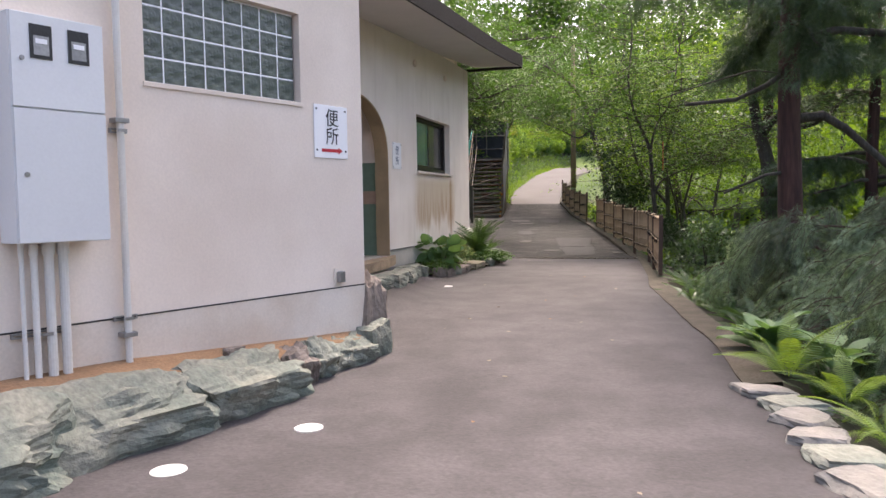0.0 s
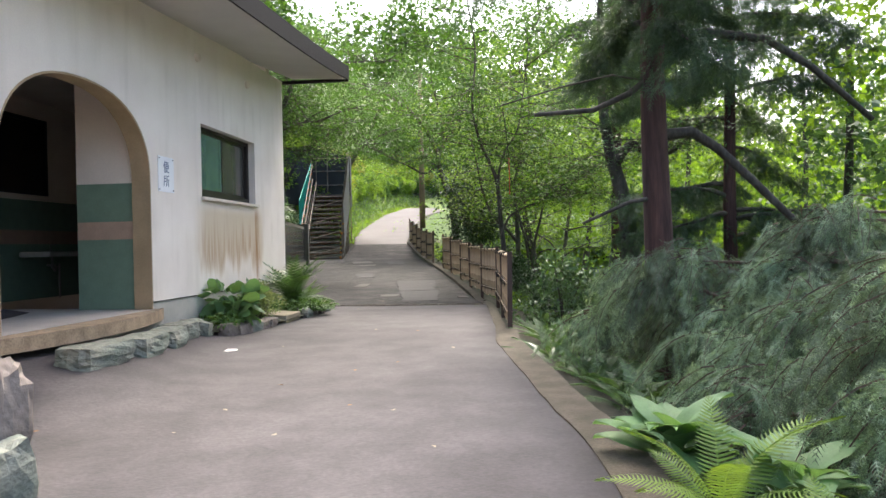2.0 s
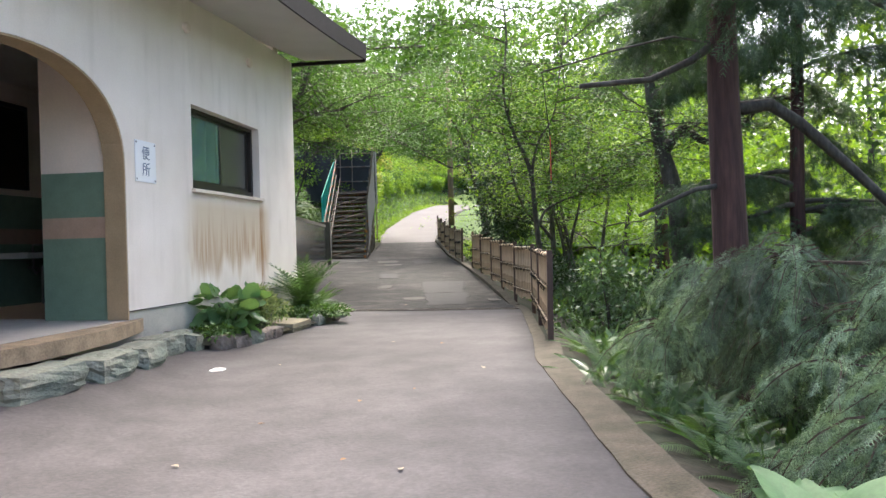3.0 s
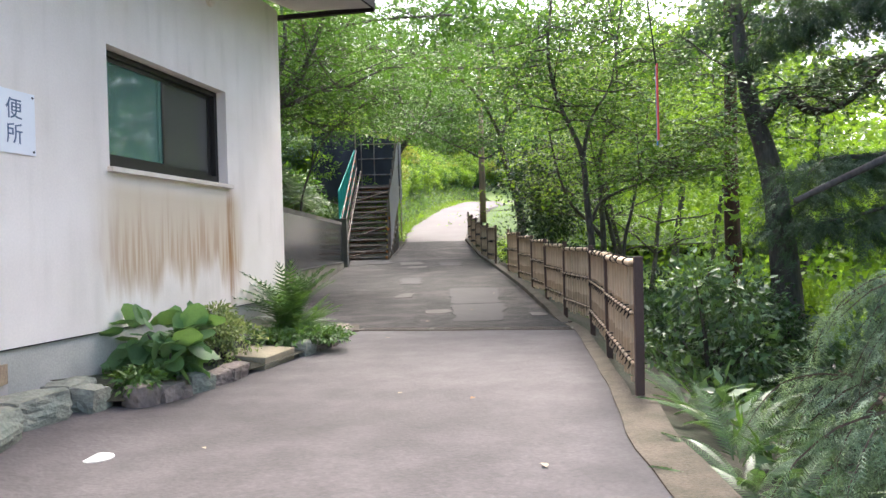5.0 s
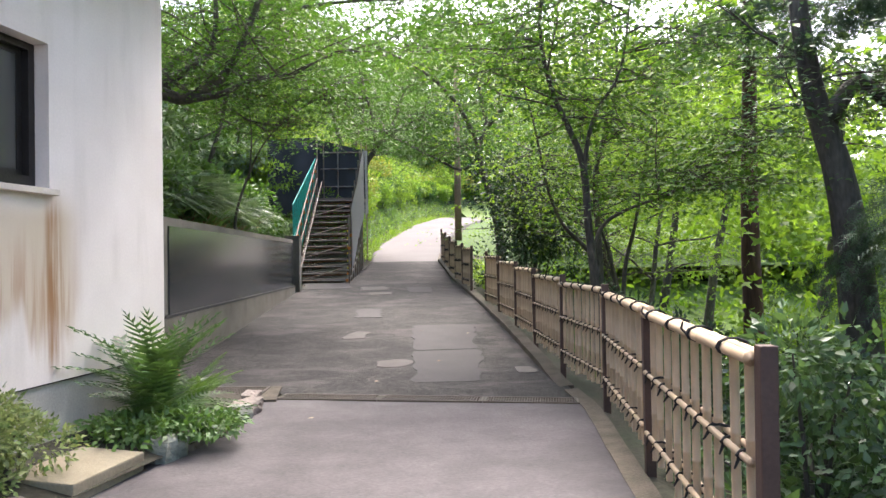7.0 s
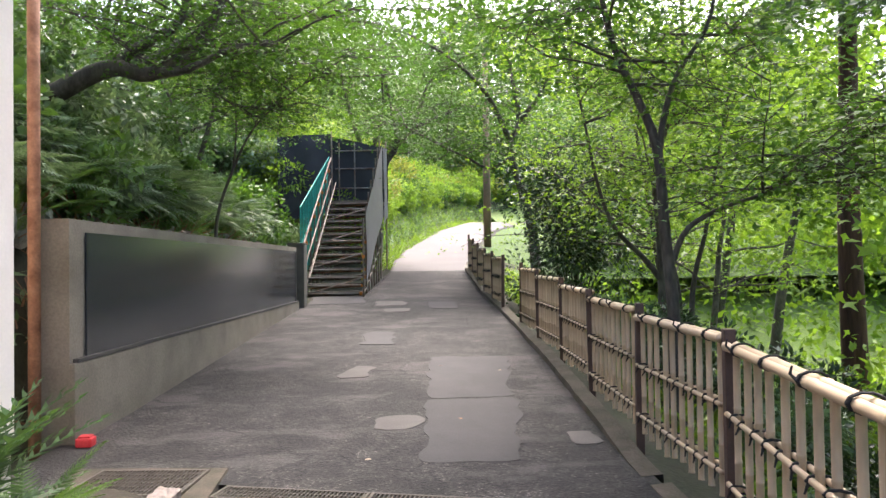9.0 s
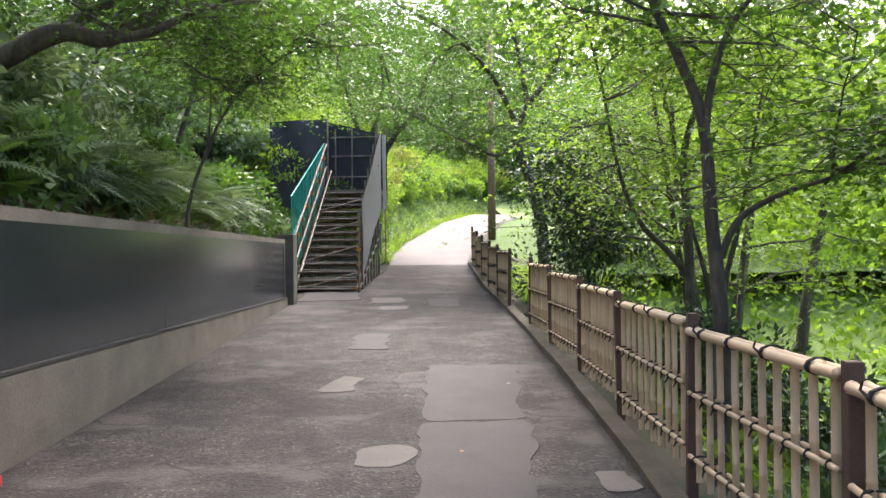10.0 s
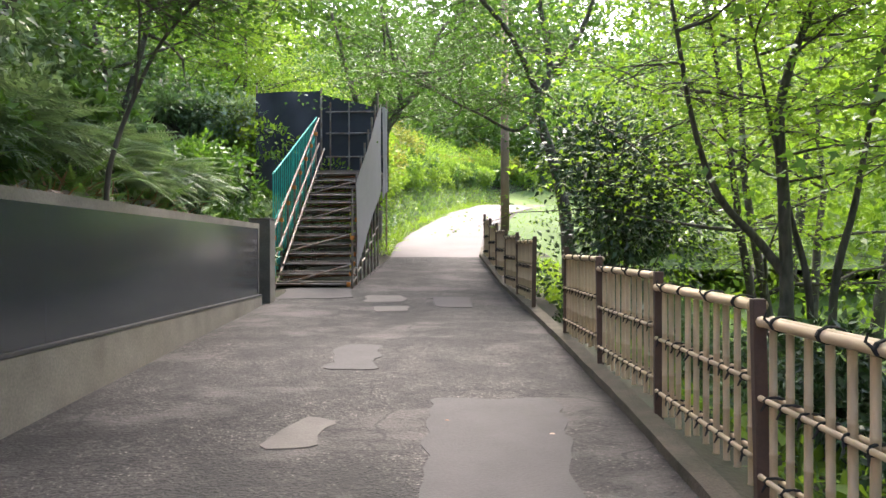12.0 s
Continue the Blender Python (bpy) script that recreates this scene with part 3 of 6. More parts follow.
bm.faces.new(hi), bm.faces.new(lo[::-1])
step = part("entrance_step", bm, STEP_EDGE)
tagged(step, "curved worn entrance step", "step", kind="structure")
for z0, z1, mt, nm in ((0.43, 1.22, GREEN_TILE, "green"), (1.22, 1.42, PINK_TILE, "pink"), (1.42, 1.85, GREEN_TILE, "green"), (1.85, 3.3, PLASTER, "cream")):
    w = part("wall_side_" + nm, boxed(-0.535, 0.222, z0, -0.40, 0.89, z1, W2), mt)
    tagged(w, nm + " painted band of the inner side wall", "wall", kind="structure")
for z0, z1, mt, nm in ((0.43, 1.22, GREEN_TILE, "green"), (1.22, 1.42, PINK_TILE, "pink"), (1.42, 1.85, GREEN_TILE, "green"), (1.85, 3.3, PLASTER, "cream")):
    w = part("wall_inner_" + nm, boxed(-6.0, 2.9, z0, 3.9, 3.0, z1, W2), mt)
    tagged(w, nm + " tiled band of the inner back wall", "wall", kind="structure")
w = part("ceiling_washroom", boxed(-6.0, 0.222, 3.3, 3.9, 5.9, 3.35, W2), PLASTER)
tagged(w, "plain painted washroom ceiling", "ceiling", kind="structure")

# ---- window beside the arch ----
def sash_window():
    w = thing("sliding_window", "dark bronze aluminium sliding window with green glass in a plaster wall", "window", at=W2)
    part("frame", slab_with_holes([(0.775, 1.80), (2.675, 1.80), (2.675, 2.725), (0.775, 2.725)], [[(0.83, 1.86), (2.62, 1.86), (2.62, 2.68), (0.83, 2.68)]], 0.08, pose(0, 0.10, 0)), BRONZE, w)
    for a0, a1, dep in ((0.83, 1.76, 0.125), (1.69, 2.62, 0.15)):
        s = part("sash", slab_with_holes([(a0, 1.86), (a1, 1.86), (a1, 2.68), (a0, 2.68)], [[(a0 + 0.045, 1.90), (a1 - 0.045, 1.90), (a1 - 0.045, 2.645), (a0 + 0.045, 2.645)]], 0.022, pose(0, dep, 0)), BRONZE, w)
        g = part("pane", boxed(a0 + 0.045, dep + 0.008, 1.90, a1 - 0.045, dep + 0.014, 2.645), GLASS if a0 < 1 else SCREEN_GLASS, s)
        g.visible_shadow = False
    part("sill", boxed(0.74, -0.05, 1.735, 2.72, 0.14, 1.775, bevel=0.006), PLINTH, w, "weathered cement sill")
    # added panel that gives the panes a dark green ground
    part("backing", boxed(0.6, 0.9, 1.5, 2.9, 0.93, 3.0), TEAL, w, "dark green panel added behind the glass")


SCREEN_GLASS = glass_material("insect_screen_glass", (0.10, 0.10, 0.095), 0.12, 0.2)
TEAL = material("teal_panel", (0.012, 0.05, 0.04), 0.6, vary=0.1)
sash_window()

# ---- glass blocks ----
gb = thing("glass_block_window", "eight by four grid of grey-green glass blocks with white joints", "window", at=W1)
part("mortar", boxed(-1.98, 0.0575, 1.99, -0.70, 0.10, 2.655), SIGN, gb, "white joints")
bm = bmesh.new()
box(bm, -0.0755, -0.03, -0.0765, 0.0755, 0.03, 0.0765, bevel=0.006)
block_mesh = mesh_of("block", bm, BLOCK_GLASS)
for i in range(8):
    for j in range(4):
        o = new("block", block_mesh)
        o.parent = gb
        o.matrix_basis = pose(-1.975 + 0.16 * (i + 0.5), 0.085, 1.995 + 0.163 * (j + 0.5))
wv = thing("window_ledge", "thin plaster ledge under the glass blocks", "ledge", at=W1)
part("ledge", boxed(-2.0, -0.012, 1.955, -0.665, 0.06, 1.987, bevel=0.004), PLASTER, wv)


# ---- signs ----
def glyph(parent, text, size, mat, x, z, y=-0.006):
    cu = bpy.data.curves.new("character", "FONT")
    cu.body, cu.size, cu.align_x, cu.align_y, cu.extrude = text, size, "CENTER", "CENTER", 0.001
    cu.materials.append(mat)
    o = new("character", cu)
    o.parent = parent
    o.matrix_basis = pose(x, y, z, 90, 0, 0)
    return o


def screws(parent, x0, z0, x1, z1):
    for x in (x0, x1):
        for z in (z0, z1):
            part("screw", tubed([(x, -0.001, z), (x, -0.008, z)], 0.008, 8), DARK, parent)


s1 = thing("toilet_sign", "white toilet sign with black characters and a red arrow", "sign", at=W1 @ pose(-0.37, -0.006, 1.785))
part("board", boxed(-0.185, -0.004, -0.21, 0.185, 0.004, 0.21, bevel=0.002), SIGN, s1)
glyph(s1, "\u4fbf", 0.15, INK, 0.01, 0.10)
glyph(s1, "\u6240", 0.15, INK, 0.01, -0.045)
bm = bmesh.new()
vs = [bm.verts.new((x, -0.006, z)) for x, z in ((-0.11, -0.163), (0.075, -0.163), (0.075, -0.178), (0.125, -0.15), (0.075, -0.122), (0.075, -0.137), (-0.11, -0.137))]
bm.faces.new(vs)
part("arrow", bm, REDINK, s1, "red arrow")
screws(s1, -0.16, -0.15, 0.16, 0.175)
s2 = thing("small_toilet_sign", "white paper toilet sign with faded characters beside the arch", "sign", at=W2 @ pose(-0.20, -0.006, 1.97))
part("board", boxed(-0.185, -0.004, -0.205, 0.185, 0.004, 0.205, bevel=0.002), SIGN, s2)
glyph(s2, "\u4fbf", 0.145, BLUEINK, 0.0, 0.075)
glyph(s2, "\u6240", 0.145, BLUEINK, 0.0, -0.085)
screws(s2, -0.165, -0.18, 0.165, 0.18)

# ---- meter cabinet and pipes ----
mc = thing("meter_cabinet", "white steel meter cabinet with two meter windows on the wall", "cabinet", at=W1 @ pose(-2.62, 0, 1.01))
part("body", boxed(-0.25, -0.205, 0, 0.25, -0.004, 1.21, bevel=0.006), WHITE_STEEL, mc)
for z0, z1, h in ((0.004, 0.708, 0.36), (0.718, 1.206, 0.25)):
    d = part("door", boxed(-0.246, -0.222, z0, 0.246, -0.206, z1, bevel=0.003), WHITE_STEEL, mc)
    part("lock", tubed([(-0.195, -0.222, z0 + h), (-0.195, -0.230, z0 + h)], 0.013, 12), GALV, d, "round grey lock")
    if z0 > 0.5:
        for x in (-0.095, 0.105):
            f = part("meter_window", boxed(x - 0.058, -0.227, z0 + 0.255, x + 0.058, -0.2225, z0 + 0.435, bevel=0.002), DARK, d, "black framed meter window")
            part("meter", boxed(x - 0.04, -0.2295, z0 + 0.275, x + 0.04, -0.2275, z0 + 0.375), GALV, f, "grey meter face")
            part("display", boxed(x - 0.03, -0.2315, z0 + 0.335, x + 0.03, -0.230, z0 + 0.36), SIGN, f, "pale display")
for k, (a, r) in enumerate(((-2.80, 0.012), (-2.735, 0.018), (-2.655, 0.026), (-2.575, 0.026))):
    p = thing("conduit", "white plastic conduit running down into the soil", "pipe", "conduits under the meter cabinet", at=W1 @ pose(a, -0.07, 0))
    part("pipe", tubed([(0, 0, 0.10), (0, 0, 1.012)], r, 12), PVC, p)
    part("collar", tubed([(0, 0, 0.94), (0, 0, 1.008)], r * 1.3, 12), PVC, p)
dp = thing("tall_conduit", "tall white plastic pipe clipped to the wall", "pipe", at=W1 @ pose(-2.19, -0.05, 0))
part("pipe", tubed([(0, 0, 0.16), (0, 0, 4.5)], 0.022, 12), PVC, dp)
for z in (0.42, 1.72, 3.0):
    part("clip", boxed(-0.045, -0.03, z - 0.014, 0.045, 0.045, z + 0.014, bevel=0.004), GALV, dp, "grey steel clip")


def clip_rail(a, z, width, dep):
    c = thing("pipe_clip", "galvanised pipe clip rail on the wall", "clip", "pipe clips", at=W1 @ pose(a, 0, z))
    part("rail", slab_with_holes([(-width / 2, -0.014), (width / 2, -0.014), (width / 2, 0.014), (-width / 2, 0.014)], [[(-width / 2 + 0.01, -0.006), (width / 2 - 0.01, -0.006), (width / 2 - 0.01, 0.006), (-width / 2 + 0.01, 0.006)]], 0.02, pose(0, -0.03, 0)), GALV, c)
    part("strap", boxed(-0.03, -dep, -0.009, 0.03, -dep + 0.004, 0.009), GALV, c)


clip_rail(-2.19, 0.52, 0.15, 0.075)
clip_rail(-2.19, 1.66, 0.11, 0.075)
clip_rail(-2.69, 0.50, 0.32, 0.10)
vt = thing("vent_cover", "small grey metal vent hood low on the wall", "vent", at=W1 @ pose(-0.32, 0, 0.61))
part("plate", boxed(-0.05, -0.012, -0.07, 0.05, -0.001, 0.07, bevel=0.003), PLINTH, vt)
part("hood", boxed(-0.028, -0.055, -0.045, 0.032, -0.012, 0.045, bevel=0.008), GALV, vt)
for a, z in ((0.69, 3.56), (2.39, 3.58)):
    v = thing("round_vent", "small round plaster-coloured vent cap high on the wall", "vent", "vent caps", at=W2 @ pose(a, 0, z))
    part("cap", tubed([(0, 0.0, 0), (0, -0.03, 0), (0, -0.045, 0)], [0.06, 0.06, 0.045], 16), PLASTER, v)

# ---- washroom fittings ----
sk = thing("wash_basin", "white ceramic wash basin on a bracket with a curved trap pipe", "basin", at=W2 @ pose(1.75, 2.898, 0.43))
part("bowl", boxed(-0.55, -0.48, 0.60, 0.55, 0, 0.68, bevel=0.03), CERAMIC, sk)
part("trap", tubed([(-0.1, -0.2, 0.6), (-0.1, -0.2, 0.45), (-0.05, -0.2, 0.40), (0.0, -0.2, 0.45), (0.0, -0.16, 0.48), (0.0, -0.05, 0.48)], 0.018, 8), GALV, sk, smooth=True)
part("waste_pipe", tubed([(0.06, -0.2, 0.0), (0.06, -0.2, 0.5)], 0.014, 8), GALV, sk)
part("tap", tubed([(0.1, -0.04, 0.68), (0.1, -0.04, 0.78), (0.1, -0.14, 0.78)], 0.012, 8), GALV, sk)
dw = thing("dark_window", "dark framed window on the inner wall above the basin", "window", at=W2 @ pose(1.1, 2.898, 0.43))
part("frame", slab_with_holes([(-0.9, 1.5), (0.7, 1.5), (0.7, 2.6), (-0.9, 2.6)], [[(-0.84, 1.56), (0.64, 1.56), (0.64, 2.54), (-0.84, 2.54)]], 0.05, pose(0, -0.055, 0)), DARK, dw)
part("pane", boxed(-0.84, -0.03, 1.56, 0.64, -0.012, 2.54), BRONZE, dw)


# ---- stones ----
def rock_mesh(name, sx, sy, sz, seed, mat, cuts=4, rough=0.22):
    rng = random.Random(seed)
    bm = bmesh.new()
    bmesh.ops.create_cube(bm, size=1)
    bmesh.ops.subdivide_edges(bm, edges=bm.edges[:], cuts=cuts, use_grid_fill=True)
    off = Vector((rng.uniform(-50, 50), rng.uniform(-50, 50), rng.uniform(-50, 50)))
    for v in bm.verts:
        c = v.co.copy()
        c = c.lerp(c.normalized() * 0.62, 0.35)
        d = noise.noise(c * 1.7 + off) * rough + noise.noise(c * 4.5 + off) * rough * 0.6 + noise.noise(c * 9 + off) * rough * 0.3
        # cleft faces: steps along the bedding
        d += 0.05 * math.floor(3 * noise.noise(c * 1.1 + off * 2))
        v.co = Vector((c.x * (1 + d) * sx, c.y * (1 + d) * sy, c.z * (1 + d * 0.8) * sz))
    return mesh_of(name, bm, mat)


def rock(name, label, cat, group, sx, sy, sz, m, seed, mat, cuts=4, rough=0.22):
    o = new(name, rock_mesh(name, sx, sy, sz, seed, mat, cuts, rough))
    o.matrix_world = m
    return tagged(o, label, cat, group)


# bed of orange soil between the wall and its edging rocks
bm = bmesh.new()
rows_ = []
for i in range(24):
    a = -5.2 + 5.4 * i / 23
    zs = 0.27 - 0.14 * (a + 2.4) / 2.4 if a > -2.4 else 0.27
    w_ = lerp_table(a, [(-5.2, 0.62), (-2.4, 0.40), (-1.2, 0.20), (0.2, 0.08)])
    rows_.append([bm.verts.new(W1 @ Vector((a, -n_ * w_, zs - 0.05 * n_ + 0.012 * noise.noise((a * 3, n_ * 3, 1))))) for n_ in (-0.02, 0.35, 0.7, 1.0)] + [bm.verts.new(W1 @ Vector((a, -w_ - 0.02, -0.3)))])
for r0, r1 in zip(rows_, rows_[1:]):
    for k in range(4):
        bm.faces.new((r0[k], r0[k + 1], r1[k + 1], r1[k]))
sb = part("soil_bed", bm, SOIL, smooth=True)
tagged(sb, "orange-brown soil bed along the wall foot", "soil", kind="structure")
EDGE_ROCKS = [(-3.5, 0.62, 0.98, 0.48, 0.54), (-2.5, 0.47, 0.92, 0.44, 0.52), (-1.62, 0.37, 0.80, 0.40, 0.50), (-0.98, 0.20, 0.22, 0.28, 0.42), (-0.74, 0.17, 0.22, 0.28, 0.38), (-0.36, 0.12, 0.46, 0.26, 0.36)]
for k, (a, n_, sx, sy, sz) in enumerate(EDGE_ROCKS):
    rock("edging_rock", "large grey-green cleft rock edging the soil bed", "rock", "rocks edging the soil bed", sx * 1.12, sy, sz * 0.9, W1 @ pose(a, -n_ + 0.03, -0.05 + 0.02 * (k < 3), 24, 0, 4 * (k % 3) - 4), 11 + k, ROCK_BROWN if k == 3 else ROCK, 15, 0.34)
rock("corner_rock", "tall weathered brown rock at the wall corner", "rock", "", 0.30, 0.34, 0.95, W1 @ pose(0.06, 0.12, 0.10, 0, 6, 10), 31, ROCK_BROWN, 7)
rock("corner_rock", "grey-green rock foot at the wall corner", "rock", "", 0.30, 0.26, 0.46, W1 @ pose(0.04, -0.02, -0.05, 0, -10, 10), 35, ROCK, 7)
rock("small_stone", "small loose dark stone on the soil", "stone", "", 0.13, 0.09, 0.06, W1 @ pose(-1.55, -0.22, 0.225), 36, ROCK_BROWN, 3)
for k, (a, n_, sx, sy) in enumerate(((-2.55, 0.55, 0.7, 0.32), (-1.75, 0.52, 0.62, 0.34), (-1.05, 0.42, 0.62, 0.32), (-0.45, 0.27, 0.5, 0.28), (0.05, 0.15, 0.34, 0.22))):
    p = W2 @ Vector((a, -n_, 0))
    rock("step_stone", "flat grey stepping stone below the entrance", "rock", "stepping stones at the entrance", sx, sy, 0.2, Matrix.Translation((p.x, p.y, road_z(p.x, p.y) + 0.06)) @ pose(0, 0, 0, 0, 0, 72 + 7 * (k % 3)), 51 + k, ROCK, 6, 0.15)
for k, (x, y, sx, sy) in enumerate(((2.66, 6.25, 0.34, 0.30), (2.70, 5.92, 0.36, 0.24), (2.62, 5.62, 0.34, 0.26), (2.55, 5.30, 0.34, 0.28), (2.52, 4.95, 0.36, 0.28), (2.44, 4.60, 0.34, 0.30), (2.40, 4.25, 0.36, 0.30), (2.34, 3.9, 0.36, 0.3))):
    rock("kerb_stone", "flat pale grey kerb stone at the path edge", "rock", "kerb stones at the path edge", sx * 1.1, sy * 1.1, 0.10, pose(x + 0.06, y, road_z(x, y) - 0.01, 3 * (k % 3) - 3, 4, 20 * (k % 4)), 71 + k, STONE_PALE if k % 3 != 1 else ROCK, 5, 0.16)

# planter along the front wall
EDGE = [(0.05, 0.34), (0.35, 0.55), (0.62, 0.62), (0.95, 0.62), (1.25, 0.66), (1.50, 0.66), (1.95, 0.72), (2.25, 0.74), (2.55, 0.76), (2.85, 0.78), (3.15, 0.80), (3.5, 0.82), (3.85, 0.80), (4.2, 0.72), (4.55, 0.6)]
bm = bmesh.new()
rows_ = []
for a, n_ in EDGE:
    q = [W2 @ Vector((a, 0.0, 0)), W2 @ Vector((a, -n_ * 0.5, 0)), W2 @ Vector((a, -n_, 0))]
    rows_.append([bm.verts.new((v.x, v.y, road_z(v.x, v.y) + h)) for v, h in zip(q, (0.14, 0.12, 0.05))])
for r0, r1 in zip(rows_, rows_[1:]):
    for k in range(2):
        bm.faces.new((r0[k], r0[k + 1], r1[k + 1], r1[k]))
pb = part("planting_bed", bm, SHADED_EARTH, smooth=True)
tagged(pb, "dark soil of the planting bed along the wall", "soil", kind="structure")
rng = random.Random(5)
for k, (a, n_) in enumerate(EDGE):
    n_ *= 0.9
    if 1.9 < a < 2.7:
        continue
    p = W2 @ Vector((a, -n_, 0))
    rock("bed_stone", "rough brown-grey stone edging the planting bed", "rock", "stones edging the planting bed", rng.uniform(0.24, 0.36), rng.uniform(0.14, 0.2), rng.uniform(0.16, 0.24), Matrix.Translation((p.x, p.y, road_z(p.x, p.y) + 0.035)) @ pose(0, 0, 0, rng.uniform(-6, 6), rng.uniform(-6, 6), 72 + rng.uniform(-15, 15)), 101 + k, ROCK_BROWN if k % 3 else ROCK, 5, 0.2)
p = W2 @ Vector((2.24, -0.50, 0))
sl = thing("sandy_slab", "flat sandy yellow slab in the bed edging", "slab", at=Matrix.Translation((p.x, p.y, road_z(p.x, p.y))) @ pose(0, 0, 0, 3, 0, 72))
part("slab", boxed(-0.33, -0.21, -0.05, 0.34, 0.22, 0.125, bevel=0.012), YELLOW_SLAB, sl)

# ---- marks and grates in the path ----
for x, y, r in ((-0.25, 5.62, 0.085), (-0.83, 4.95, 0.09), (0.60, 11.35, 0.10), (0.62, 12.0, 0.09)):
    z = road_z(x, y)
    d = thing("marker_disc", "round white marker disc set flush in the asphalt", "disc", "marker discs", at=pose(x, y, z))
    part("disc", tubed([(0, 0, -0.02), (0, 0, 0.003), (0, 0, 0.005)], [r, r, r - 0.006], 24), PVC, d)


def grate(name, label, p0, p1, width, bars, z, rows=2):
    p0, p1 = Vector((*p0, z)), Vector((*p1, z))
    d = (p1 - p0)
    L = d.length
    m = Matrix.Translation(p0) @ pose(0, 0, 0, 0, 0, math.degrees(math.atan2(d.y, d.x)))
    t = thing(name, label, "drain", at=m)
    part("frame", slab_with_holes([(0, 0), (L, 0), (L, width), (0, width)], [[(0.02, 0.02), (L - 0.02, 0.02), (L - 0.02, width - 0.02), (0.02, width - 0.02)]], 0.05, pose(0, 0, 0.006, -90, 0, 0)), GRATE, t)
    part("trough", boxed(0.02, 0.02, -0.16, L - 0.02, width - 0.02, -0.13), DARK, t)
    bm = bmesh.new()
    box(bm, -0.004, 0.02, -0.03, 0.004, width - 0.02, 0.004)
    bar = mesh_of("bar", bm, GRATE)
    for i in range(bars):
        o = new("bar", bar)
        o.parent = t
        o.matrix_basis = pose(0.02 + (L - 0.04) * (i + 0.5) / bars, 0, 0)
    for i in range(rows):
        y = 0.02 + (width - 0.04) * (i + 1) / (rows + 1)
        part("cross_bar", boxed(0.02, y - 0.004, -0.025, L - 0.02, y + 0.004, 0.003), GRATE, t)


for p0, p1 in (((2.02, 17.465), (2.93, 17.183)), ((2.94, 17.18), (3.85, 16.898)), ((3.86, 16.895), (4.66, 16.647))):
    grate("drain_grate", "steel grating of a drain across the path", p0, p1, 0.24, 34, 0.004)
grate("square_grate", "wide rusty steel drain grating beside the path", (1.12, 17.55), (1.85, 17.45), 0.55, 26, 0.03, 5)
sq = part("grate_surround", slab_with_holes([(1.0, 17.42), (2.03, 17.33), (2.03, 18.06), (1.0, 18.2)], [[(1.11, 17.56), (1.86, 17.46), (1.92, 17.99), (1.17, 18.1)]], 0.12, Matrix(((1, 0, 0, 0), (0, 0, 1, 0), (0, -1, 0, 0.024), (0, 0, 0, 1)))), KERB)
tagged(sq, "raised concrete surround of the grating", "kerb", kind="structure")


def patch(pts, mat, label, seed):
    """A thin irregular patch laid on the path."""
    rng_ = random.Random(seed)
    bm = bmesh.new()
    ring = []
    for (x0, y0), (x1, y1) in zip(pts, pts[1:] + pts[:1]):
        k = max(2, int(math.hypot(x1 - x0, y1 - y0) / 0.10))
        for i in range(k):
            t = i / k
            ring.append((x0 + (x1 - x0) * t + rng_.uniform(-0.07, 0.07), y0 + (y1 - y0) * t + rng_.uniform(-0.07, 0.07)))
    for _ in range(1):
        ring = [((a[0] + 2 * b[0] + c[0]) / 4, (a[1] + 2 * b[1] + c[1]) / 4) for a, b, c in zip(ring[-1:] + ring[:-1], ring, ring[1:] + ring[:1])]
    vs = [bm.verts.new((x, y, road_z(x, y) + 0.006)) for x, y in ring]
    es = [bm.edges.new((vs[i], vs[(i + 1) % len(vs)])) for i in range(len(vs))]
    bmesh.ops.triangle_fill(bm, use_beauty=True, edges=es, normal=(0, 0, 1))
    low = [bm.verts.new((x, y, road_z(x, y) - 0.01)) for x, y in ring]
    for i in range(len(vs)):
        bm.faces.new((vs[i], vs[(i + 1) % len(vs)], low[(i + 1) % len(vs)], low[i]))
    o = part("road_patch", bm, mat)
    return tagged(o, label, "patch", kind="structure")


patch([(3.36, 18.02), (4.06, 18.02), (4.35, 19.4), (4.42, 19.98), (3.55, 19.98)], PATCH, "long smooth concrete patch in the path", 1)
patch([(3.56, 20.02), (4.43, 20.02), (4.5, 20.6), (4.78, 22.2), (3.82, 22.25), (3.62, 20.5)], PATCH, "long smooth concrete patch in the path", 11)
patch([(3.02, 18.95), (3.42, 18.95), (3.45, 19.4), (3.05, 19.42)], PATCH_PALE, "pale concrete patch in the path", 3)
patch([(2.62, 21.2), (2.95, 21.1), (3.1, 21.7), (2.85, 21.85)], PATCH_PALE, "pale patch in the path", 4)
patch([(2.9, 23.3), (3.35, 23.3), (3.45, 24.5), (3.0, 24.6)], PATCH, "grey concrete patch in the path", 5)
patch([(3.3, 27.2), (3.85, 27.2), (3.85, 27.8), (3.35, 27.8)], PATCH_PALE, "pale patch in the path", 6)
patch([(3.2, 28.3), (3.85, 28.3), (3.85, 29.1), (3.2, 29.1)], PATCH_PALE, "pale patch in the path", 7)
patch([(4.35, 27.6), (4.9, 27.6), (4.95, 28.8), (4.3, 28.8)], PATCH, "grey concrete patch in the path", 8)
patch([(4.55, 18.3), (4.78, 18.3), (4.8, 18.7), (4.6, 18.75)], PATCH_PALE, "pale patch in the path", 9)
patch([(1.75, 28.7), (3.0, 28.8), (2.9, 30.2), (1.8, 30.2)], PATCH, "pale concrete apron in front of the steps", 10)

